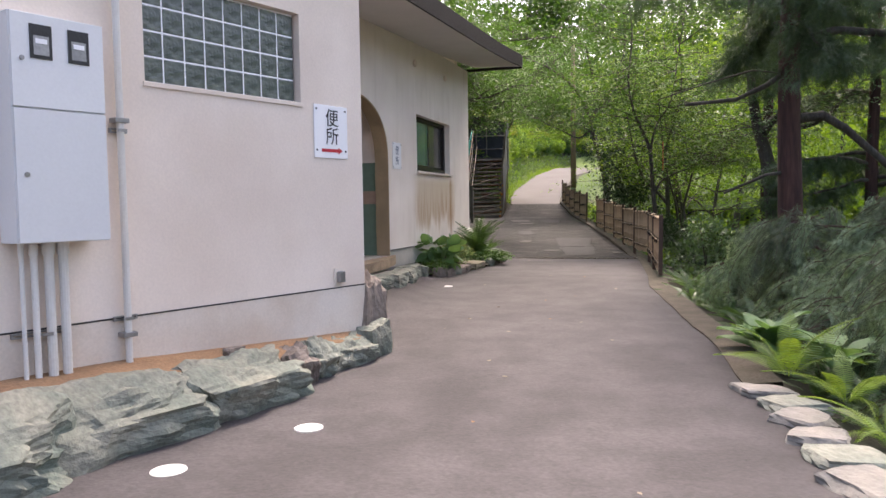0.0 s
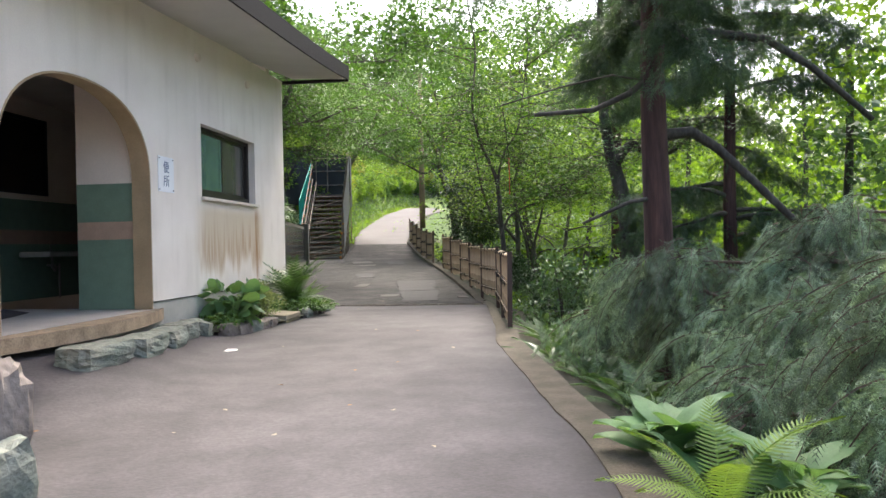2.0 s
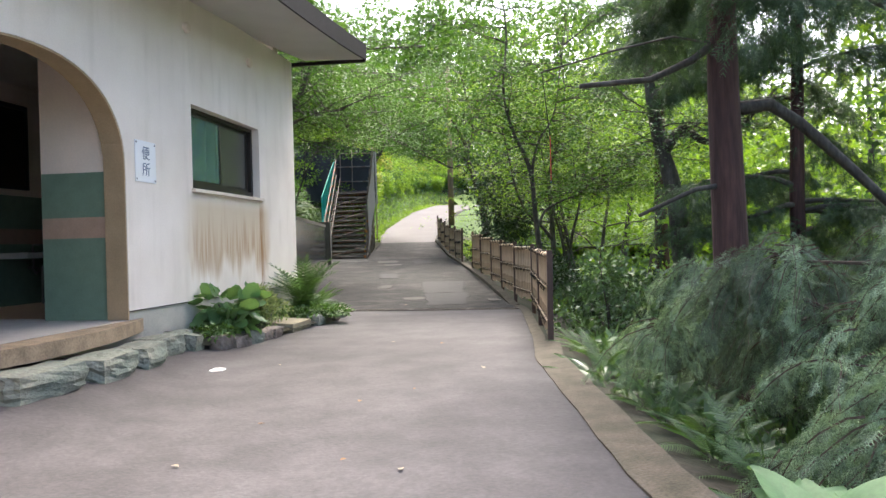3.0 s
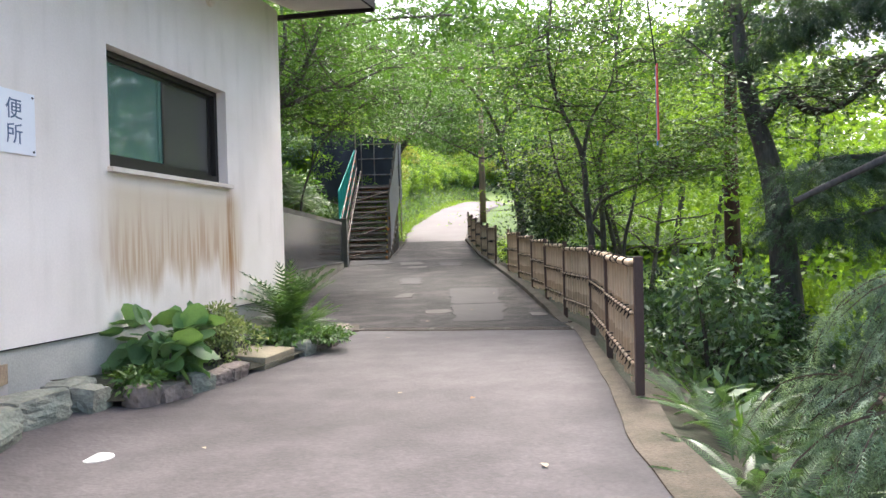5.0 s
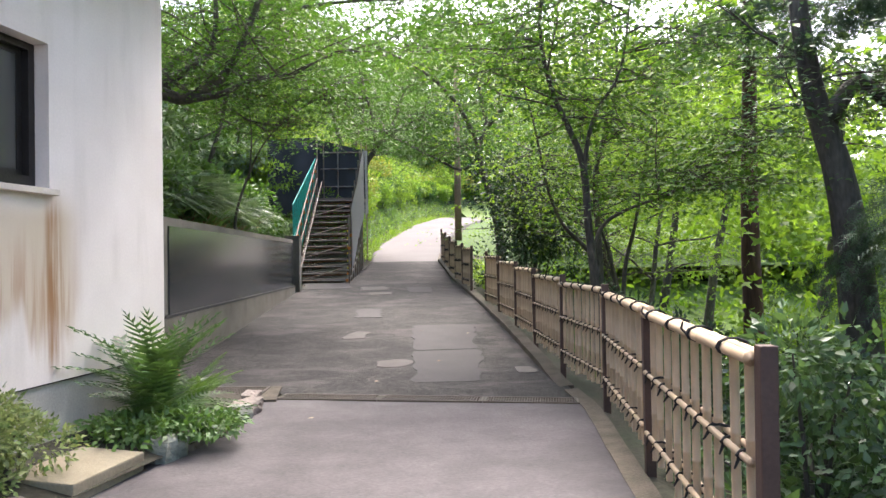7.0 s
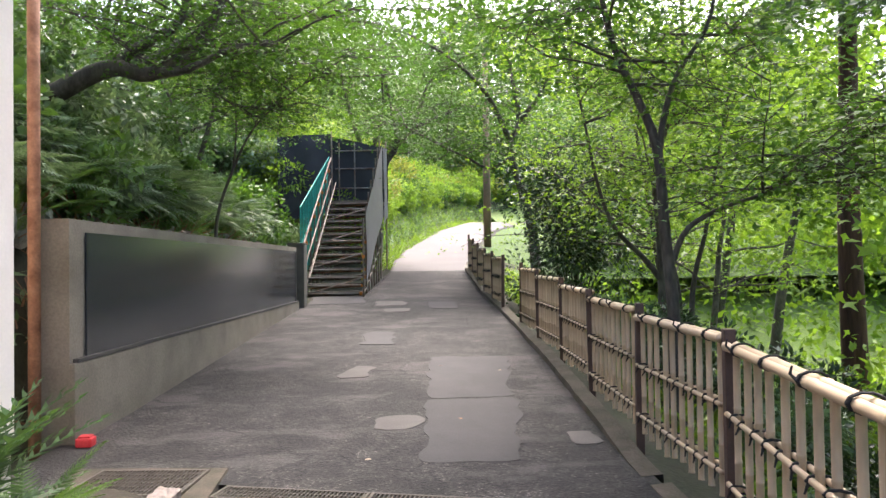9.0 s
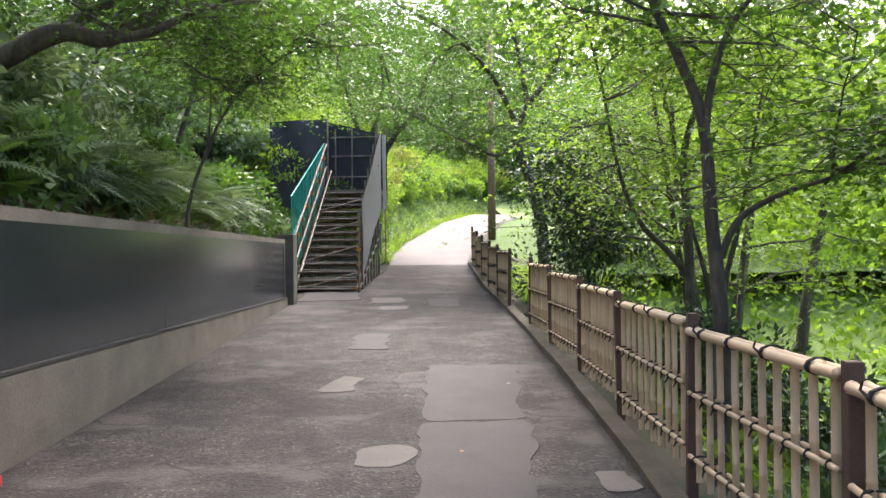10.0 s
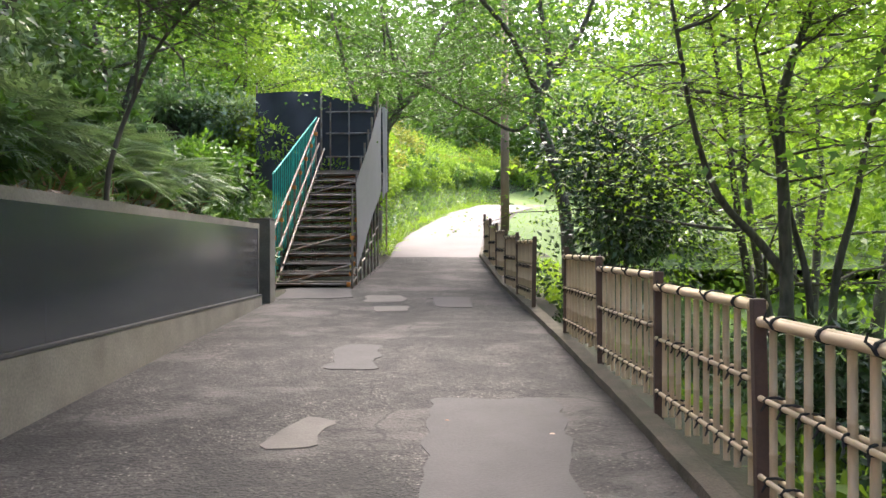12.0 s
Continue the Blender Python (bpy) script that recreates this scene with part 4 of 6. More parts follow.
# kerb along the downhill edge
def kerb(y0, y1, w_, h, label):
    bm = bmesh.new()
    prev = None
    for y in spread([(y0, y1, 0.3)]):
        r = lerp_table(y, RIGHT_EDGE)
        z = road_z(r, y)
        h_ = h * smooth01(y, 17.4, 19.5) if h > 0.03 else h
        j = 0.02 * noise.noise((y * 2.0, 4, 4))
        ring = [bm.verts.new(c) for c in ((r - 0.01, y, z - 0.12), (r - 0.005 + j, y, z + h_), (r + w_ + j, y, z + h_ + 0.01), (r + w_ + 0.03, y, z - 0.25))]
        if prev:
            for k in range(3):
                bm.faces.new((prev[k], prev[k + 1], ring[k + 1], ring[k]))
        prev = ring
    o = part("kerb", bm, KERB)
    return tagged(o, label, "kerb", kind="structure")


kerb(6.45, 12.75, 0.27, 0.012, "flat mossy concrete kerb beside the asphalt")
kerb(12.75, 17.3, 0.13, 0.008, "narrow dirt-covered kerb at the fence foot")
kerb(17.5, 36, 0.14, 0.07, "low concrete kerb under the bamboo fence")

# ---- memorial wall ----
DM, NM = Vector((0.0985, 0.995, 0)).normalized(), Vector((0.995, -0.0985, 0)).normalized()
WM = plane_frame(Vector((0.70, 19.0, 0)), DM, NM)
mw = part("retaining_wall", slab_with_holes([(-0.14, -0.3), (9.05, -0.3), (9.05, 1.78), (-0.14, 1.80)], [], 0.30, WM), CONCRETE)
mw.name = "wall_retaining"
tagged(mw, "weathered grey concrete retaining wall", "wall", kind="structure")
pl = part("retaining_wall_foot", boxed(-0.15, -0.045, -0.3, 9.06, -0.003, 0.665, WM, bevel=0.01), CONCRETE)
pl.name = "plinth_retaining"
tagged(pl, "concrete foot of the retaining wall", "plinth", kind="structure")
st = thing("stone_panel", "long black polished stone panel set in the concrete wall", "panel", at=WM)
for k in range(3):
    part("slab", boxed(0.11 + 2.94 * k, -0.018, 0.70, 0.11 + 2.94 * (k + 1) - 0.004, -0.002, 1.70), POLISHED, st)
part("ledge", boxed(-0.1, -0.05, 0.667, 9.04, -0.004, 0.698, bevel=0.006), PATCH, st, "pale cement ledge")
mp = thing("gate_pillar", "square dark stone pillar at the end of the wall", "pillar", at=WM @ pose(9.42, 0.05, 0.35))
part("shaft", boxed(-0.17, -0.17, -0.1, 0.17, 0.17, 1.50, bevel=0.012), PILLAR, mp)
part("cap", boxed(-0.175, -0.175, 1.502, 0.175, 0.175, 1.53, bevel=0.01), PILLAR, mp)
rp = thing("rusty_pole", "tall rusty steel pole beside the concrete wall", "pole", at=pose(0.47, 18.76, 0))
part("shaft", tubed([(0, 0, -0.1), (0, 0, 5.2)], 0.045, 14), RUST, rp, smooth=True)
rd = thing("red_marker", "small red plastic marker on the ground by the wall", "marker", at=pose(0.82, 18.82, road_z(0.8, 18.8)))
part("body", boxed(-0.06, -0.06, 0.0, 0.06, 0.06, 0.07, bevel=0.012), RED, rd)
part("top", boxed(-0.045, -0.045, 0.071, 0.045, 0.045, 0.085, bevel=0.006), RED, rd)


# ---- bamboo fence ----
def bamboo_mesh(name, length, radius, knots, mat=None):
    bm = bmesh.new()
    pts, rad = [], []
    for k in range(knots + 1):
        z = length * k / knots
        for dz, r in ((-0.006, 0.97), (0.0, 1.1), (0.006, 0.97)):
            if 0 <= z + dz <= length:
                pts.append((0, 0, z + dz)), rad.append(radius * r)
    tube(bm, pts, rad, 8)
    return mesh_of(name, bm, mat or BAMBOO, True)


SLAT = bamboo_mesh("slat", 1.0, 0.019, 3)
RAIL_TOP = bamboo_mesh("top_rail", 1.0, 0.025, 3)
RAIL_LOW = bamboo_mesh("rail", 1.0, 0.014, 4)
POST_MESH = mesh_of("post", boxed(-0.030, -0.030, -0.3, 0.030, 0.030, 1.0, bevel=0.006), POST)
bm = bmesh.new()
tube(bm, [(0.0, 0.045 * math.cos(a), 0.045 * math.sin(a)) for a in [2 * math.pi * k / 10 for k in range(11)]], 0.006, 6, False)
tube(bm, [(0.008, 0.045 * math.cos(a), 0.045 * math.sin(a)) for a in [2 * math.pi * k / 10 for k in range(11)]], 0.006, 6, False)
tube(bm, [(0.0, -0.045, 0.0), (0.02, -0.06, -0.03), (0.015, -0.055, -0.07)], [0.007, 0.005, 0.003], 5)
TIE_BIG = mesh_of("tie", bm, TWINE)
bm = bmesh.new()
tube(bm, [(0.0, 0.034 * math.cos(a), 0.02 * math.sin(a)) for a in [2 * math.pi * k / 8 for k in range(9)]], 0.007, 5, False)
tube(bm, [(0.0, -0.03, -0.01), (0.012, -0.045, -0.045)], [0.006, 0.003], 5)
TIE = mesh_of("tie", bm, TWINE)


def child(name, me, parent, m):
    o = new(name, me)
    o.parent = parent
    o.matrix_basis = m
    return o


def along(p, q):
    """Matrix that lays a unit-long z-mesh from p to q."""
    d = Vector(q) - Vector(p)
    return Matrix.Translation(p) @ d.to_track_quat("Z", "Y").to_matrix().to_4x4() @ Matrix.Diagonal((1, 1, d.length, 1))


def fence(posts, label, slats, seed):
    rng_ = random.Random(seed)
    f = thing("bamboo_fence", label, "fence", "bamboo fences", at=pose(*posts[0][:3]))
    inv = f.matrix_world.inverted()
    for k, (x, y, z, h, gap) in enumerate(posts):
        child("post", POST_MESH, f, inv @ pose(x, y, z, rng_.uniform(-1, 1), rng_.uniform(-1, 1), -11) @ Matrix.Diagonal((1, 1, h, 1)))
    for (x0, y0, z0, h0, g0), (x1, y1, z1, h1, g1) in zip(posts, posts[1:]):
        if g0:
            continue
        d = Vector((x1 - x0, y1 - y0, 0)).normalized()
        n_ = Vector((d.y, -d.x, 0))
        a, b = Vector((x0, y0, 0)) + d * 0.05, Vector((x1, y1, 0)) - d * 0.05
        za = z0 + 0.0
        zb = z1 + 0.0
        lift = 0.9 * (zb - za)
        za, zb = za + lift * 0.5, zb - lift * 0.5
        P = lambda t, zz, off: a.lerp(b, t) + n_ * off + Vector((0, 0, za + (zb - za) * t + zz))
        for off in (-0.026, 0.026):
            child("top_rail", RAIL_TOP, f, inv @ along(P(0, 0.93, off), P(1, 0.93, off)))
        for zz in (0.58, 0.22):
            for off in (-0.03, 0.03):
                child("rail", RAIL_LOW, f, inv @ along(P(0, zz, off), P(1, zz, off)))
        for i in range(slats):
            t = (i + 0.55 + rng_.uniform(-0.12, 0.12)) / (slats + 0.1)
            child("slat", SLAT, f, inv @ along(P(t, 0.08 + rng_.uniform(-0.03, 0.02), 0), P(t + rng_.uniform(-0.006, 0.006), 0.90, 0)) @ Matrix.Diagonal((1, 1, 1, 1)))
        ang = math.degrees(math.atan2(d.y, d.x))
        for i in range(4):
            t = (i + 0.5 + rng_.uniform(-0.1, 0.1)) / 4
            child("tie", TIE_BIG, f, inv @ Matrix.Translation(P(t, 0.935, 0)) @ pose(0, 0, 0, 180 if i % 2 else 0, 0, ang + rng_.uniform(-9, 9)) @ Matrix.Diagonal((1, 1.28, 0.76, 1)))
        for zz in (0.58, 0.22):
            for i in range(slats):
                t = (i + 0.55) / (slats + 0.1)
                child("tie", TIE, f, inv @ Matrix.Translation(P(t, zz, 0)) @ pose(0, 0, 0, 0, 0, ang + 180 + rng_.uniform(-25, 25)) @ Matrix.Diagonal((1.1, 1.35, 1.0, 1)))
    return f


fence([(3.97, 12.74, 0.0, 0.98, 0), (4.45, 14.72, 0.0, 0.93, 0), (4.88, 16.55, 0.04, 1.0, 0), (5.00, 18.15, 0.07, 1.02, 0), (5.16, 19.8, 0.14, 1.0, 0), (5.32, 21.45, 0.22, 1.0, 0), (5.43, 23.1, 0.31, 1.0, 0), (5.54, 24.75, 0.41, 1.0, 0)], "bamboo slat fence with brown posts and black twine lashings", 10, 1)
fence([(5.66, 27.0, 0.52, 1.05, 0), (5.75, 28.6, 0.62, 1.05, 0), (5.83, 30.2, 0.72, 1.05, 0), (5.93, 31.8, 0.9, 1.05, 0), (6.02, 33.3, 1.06, 1.05, 0), (6.1, 34.6, 1.22, 1.05, 0)], "far run of bamboo slat fence climbing beside the path", 17, 2)

# ---- scaffold stair ----
S = Matrix.Translation((1.50, 30.35, 0.66)) @ pose(0, 0, 0, 0, 0, -8)
sc = thing("scaffold_stair", "temporary scaffold stair of steel pipes and boards with sheeted sides", "stairs", at=S)
RISE, RUN, N = 0.185, 0.26, 14
for i in range(N):
    z, y = 0.10 + RISE * i, 0.02 + RUN * i
    part("tread", boxed(0.04, y, z, 1.40, y + 0.24, z + 0.035, bevel=0.004), TREAD, sc)
    part("tread_pipe", tubed([(0.0, y - 0.015, z - 0.02), (1.46, y - 0.015, z - 0.02)], 0.02, 8), STEEL_PIPE, sc)
for x in (0.02, 1.42):
    part("stringer", tubed([(x, -0.05, 0.0), (x, RUN * N, RISE * N)], 0.024, 8), STEEL_PIPE, sc)
for k in range(8):
    y = 0.5 * k
    z = RISE / RUN * y
    for x in (0.0, 1.46):
        low = -0.05 + 0.13 * y - 0.1
        part("standard", tubed([(x, y, low), (x, y, z + (1.85 if x else 1.2))], 0.022, 8), STEEL_PIPE, sc)
        part("clamp", boxed(x - 0.035, y - 0.03, z + 0.9, x + 0.035, y + 0.03, z + 0.98, bevel=0.006), ORANGE, sc, "orange clamp")
    part("ledger", tubed([(1.46, y, z * 0.5 + 0.1), (1.46, min(3.5, y + 0.5), (z + 0.2) * 0.5 + 0.1)], 0.018, 6), STEEL_PIPE, sc)
for h in (0.6, 1.2):
    part("handrail", tubed([(0.03, -0.1, h - 0.08), (0.03, 3.7, RISE / RUN * 3.7 + h)], 0.024, 8), STEEL_PIPE, sc, "pale tube handrail")
part("handrail", tubed([(0.2, -0.1, 0.45), (0.2, 3.5, RISE / RUN * 3.5 + 0.6)], 0.02, 8), STEEL_PIPE, sc, "pale tube handrail")
for k in range(26):
    y = 0.05 + 0.145 * k
    part("baluster", tubed([(-0.03, y, RISE / RUN * y + 0.10), (-0.03, y, RISE / RUN * y + 1.25 + 0.9 * max(0.0, 1 - y / 3.7))], 0.010 if k % 2 else 0.017, 6), GREEN_NET, sc, "green plastic-coated bar")
for h, extra in ((0.35, 0.0), (0.8, 0.4), (1.22, 0.9)):
    part("green_rail", tubed([(-0.03, 0.0, h + extra), (-0.03, 3.7, RISE / RUN * 3.7 + h)], 0.018, 6), GREEN_NET, sc, "green rail")


def sheet(name, corners, mat, parent, label, n_=14, sag=0.03):
    """A hanging sheet between four corners, slightly slack, with thickness."""
    c = [Vector(v) for v in corners]
    nrm = (c[1] - c[0]).cross(c[3] - c[0]).normalized()
    bm = bmesh.new()
    g = [[[None] * (n_ + 1) for _ in range(n_ + 1)] for _ in range(2)]
    for s_ in range(2):
        for i in range(n_ + 1):
            for j in range(n_ + 1):
                u, v = i / n_, j / n_
                p_ = c[0].lerp(c[1], u).lerp(c[3].lerp(c[2], u), v)
                w_ = sag * (math.sin(u * 9 + v * 4) + noise.noise((u * 4, v * 4, 2)))
                g[s_][i][j] = bm.verts.new(p_ + nrm * (w_ + 0.006 * s_))
    for i in range(n_):
        for j in range(n_):
            for s_ in range(2):
                bm.faces.new((g[s_][i][j], g[s_][i + 1][j], g[s_][i + 1][j + 1], g[s_][i][j + 1]))
    o = part(name, bm, mat, parent, label, True)
    return o


sheet("side_sheet", [(1.52, 0.1, 0.35), (1.52, 3.6, 2.15), (1.52, 3.6, 4.15), (1.52, 0.1, 1.95)], GREY_SHEET, sc, "grey tarpaulin side sheet", sag=0.010)
sheet("side_sheet", [(1.54, 3.7, 1.9), (1.54, 4.6, 2.2), (1.54, 4.6, 4.2), (1.54, 3.7, 4.1)], GREY_SHEET, sc, "grey tarpaulin side sheet", sag=0.012)
part("landing", boxed(0, 3.65, 2.55, 1.46, 5.2, 2.6), TREAD, sc)
sheet("back_sheet", [(-0.35, 5.2, 2.2), (1.5, 5.2, 2.2), (1.5, 5.2, 4.3), (-0.35, 5.2, 4.75)], BLACK_SHEET, sc, "dark mesh back sheet")
for z in (3.1, 3.7, 4.25):
    part("back_rail", tubed([(-0.1, 5.12, z), (1.5, 5.12, z)], 0.022, 8), STEEL_PIPE, sc)
for x in (0.02, 0.5, 1.46):
    part("back_standard", tubed([(x, 5.1, 0.5), (x, 5.1, 4.5)], 0.022, 8), STEEL_PIPE, sc)
YELLOW_TAPE = material("yellow_tape", (0.55, 0.42, 0.03), 0.6, vary=0.1)
for i in range(12):
    part("tape_band", tubed([(1.40, 0.25, 0.28 + 0.10 * i), (1.40, 0.25, 0.33 + 0.10 * i)], 0.030, 8), YELLOW_TAPE if i % 2 else DARK, sc, "yellow and black warning tape")
for i in range(N):
    z, y = 0.10 + RISE * i, 0.02 + RUN * i
    part("tread_bearer", tubed([(0.03 + 0.02 * (i % 3), y + 0.20, z - 0.07 - 0.02 * (i % 2)), (1.44, y + 0.20, z - 0.045)], 0.021, 8), (STEEL_PIPE, RUST)[i % 2], sc, "rusty bearer pipe")
    part("clamp", boxed(1.36, y - 0.05, z - 0.06, 1.43, y + 0.02, z + 0.02, bevel=0.006), ORANGE, sc, "orange clamp")
for i in range(4):
    part("diagonal_brace", tubed([(0.05, 0.9 * i, 0.64 * i + 0.05), (1.42, 0.9 * i + 0.3, 0.64 * i + 0.45)], 0.017, 6), STEEL_PIPE, sc)
bs = thing("black_sheeting", "black mesh sheeting hung on poles on the bank", "sheeting", at=S)
sheet("sheet", [(-1.7, 4.4, 2.0), (-0.15, 4.9, 2.4), (-0.15, 4.9, 4.75), (-1.7, 4.4, 4.6)], BLACK_SHEET, bs, "", sag=0.05)
for x in (-1.7, -0.15):
    part("pole", tubed([(x, 4.5 + 0.3 * (x > -1), 0.4), (x, 4.5 + 0.3 * (x > -1), 4.8)], 0.024, 8), STEEL_PIPE, bs)
up = thing("utility_pole", "brown wooden utility pole beside the far path", "pole", at=pose(7.75, 41, 1.95))
part("shaft", tubed([(0, 0, -0.3), (0, 0, 3), (0, 0, 8)], [0.15, 0.14, 0.11], 14), POLE_WOOD, up, smooth=True)

# ---- plants ----
def leaf_mesh(name, pos, axis, normal, size, shape, mat):
    """One mesh of many leaves. pos, axis, normal: N x 3; size: N; shape: outline (u along, v across, w up) and its faces."""
    sv, sf = np.array(shape[0], float), shape[1]
    a = axis / np.linalg.norm(axis, axis=1, keepdims=True)
    b = np.cross(normal, a)
    b /= np.maximum(1e-6, np.linalg.norm(b, axis=1, keepdims=True))
    c = np.cross(a, b)
    v = pos[:, None, :] + size[:, None, None] * (sv[None, :, 0:1] * a[:, None, :] + sv[None, :, 1:2] * b[:, None, :] + sv[None, :, 2:3] * c[:, None, :])
    count, k = len(pos), len(sv)
    lens = [len(f) for f in sf]
    flat = np.array([i for f in sf for i in f])
    loops = (np.arange(count)[:, None] * k + flat[None, :]).ravel()
    totals = np.tile(lens, count)
    starts = np.concatenate(([0], np.cumsum(totals)[:-1]))
    me = bpy.data.meshes.new(name)
    me.vertices.add(count * k), me.loops.add(len(loops)), me.polygons.add(len(totals))
    me.vertices.foreach_set("co", v.ravel())
    me.loops.foreach_set("vertex_index", loops.astype(np.int32))
    me.polygons.foreach_set("loop_start", starts.astype(np.int32))
    me.polygons.foreach_set("loop_total", totals.astype(np.int32))
    me.update(calc_edges=True)
    me.materials.append(mat)
    return me


OVATE = ([(0, 0, 0), (0.35, 0.24, 0.05), (1, 0, -0.04), (0.35, -0.24, 0.05)], [(0, 1, 2), (0, 2, 3)])
BROAD = ([(0, 0, 0), (0.25, 0.36, 0.06), (0.7, 0.30, 0.03), (1, 0, -0.1), (0.7, -0.30, 0.03), (0.25, -0.36, 0.06)], [(0, 1, 2, 3), (0, 3, 4, 5)])
MAPLE = ([(0, 0, 0), (0.3, 0.5, -0.04), (0.42, 0.16, 0), (1, 0, -0.06), (0.42, -0.16, 0), (0.3, -0.5, -0.04)], [(0, 1, 2), (0, 2, 3, 4), (0, 4, 5)])
BLADE = ([(0, 0.03, 0), (0, -0.03, 0), (0.5, -0.028, 0.12), (0.5, 0.028, 0.12), (1, 0, 0.02)], [(0, 1, 2, 3), (3, 2, 4)])
def sprig_shape(pairs):
    """A feathery twig end: thin paired needles along a midrib."""
    vs, fs = [], []
    for i in range(pairs):
        u = i / pairs
        L = 0.36 * (1 - 0.55 * u)
        for s_ in (1, -1):
            k = len(vs)
            vs += [(u, 0, -0.25 * u * u), (u + 0.07, 0, -0.25 * u * u - 0.01), (u + 0.34 * (1 - 0.4 * u), s_ * L, -0.25 * u * u - 0.12)]
            fs.append((k, k + 1, k + 2))
    k = len(vs)
    vs += [(0, 0.018, 0), (0, -0.018, 0), (1.15, 0, -0.3)]
    fs.append((k, k + 1, k + 2))
    return vs, fs


SPRIG = sprig_shape(5)
ROUND = ([(0, 0, 0), (0.02, 0.28, 0.05), (0.25, 0.48, 0.02), (0.6, 0.46, 0.05), (0.88, 0.26, -0.03), (1.0, 0, 0.0), (0.88, -0.26, -0.04), (0.6, -0.46, 0.04), (0.25, -0.48, 0.03), (0.02, -0.28, 0.04), (0.45, 0, -0.06)], [(10, 0, 1), (10, 1, 2), (10, 2, 3), (10, 3, 4), (10, 4, 5), (10, 5, 6), (10, 6, 7), (10, 7, 8), (10, 8, 9), (10, 9, 0)])
NEEDLE = ([(0, 0.05, 0), (0, -0.05, 0), (0.55, -0.06, -0.05), (1, 0, -0.16), (0.55, 0.06, -0.05)], [(0, 1, 2, 3, 4)])


def unit(rg, n_, up=0.0):
    v = rg.normal(size=(n_, 3))
    v[:, 2] += up
    return v / np.linalg.norm(v, axis=1, keepdims=True)


def sprays(rg, tips, per, radius, flat, droop=0.15):
    """Leaf places in flat layered sprays round the tips."""
    n_ = len(tips) * per
    c = np.repeat(np.array(tips), per, axis=0)
    ang, r = rg.uniform(0, 2 * np.pi, n_), radius * np.sqrt(rg.uniform(0, 1, n_))
    off = np.stack([r * np.cos(ang), r * np.sin(ang), rg.normal(0, flat, n_) - droop * r * r / radius], 1)
    axis = np.stack([np.cos(ang), np.sin(ang), rg.uniform(-0.5, 0.1, n_)], 1) + rg.normal(0, 0.5, (n_, 3)) * [1, 1, 0.4]
    normal = unit(rg, n_, 2.2)
    return c + off, axis, normal


def limb(rg, p, d, length, segs, wander, lift):
    pts, p, d = [Vector(p)], Vector(p), Vector(d).normalized()
    for _ in range(segs):
        d = (d + Vector(rg.normal(0, wander, 3)) + Vector((0, 0, lift))).normalized()
        p = p + d * (length / segs)
        pts.append(p)
    return pts


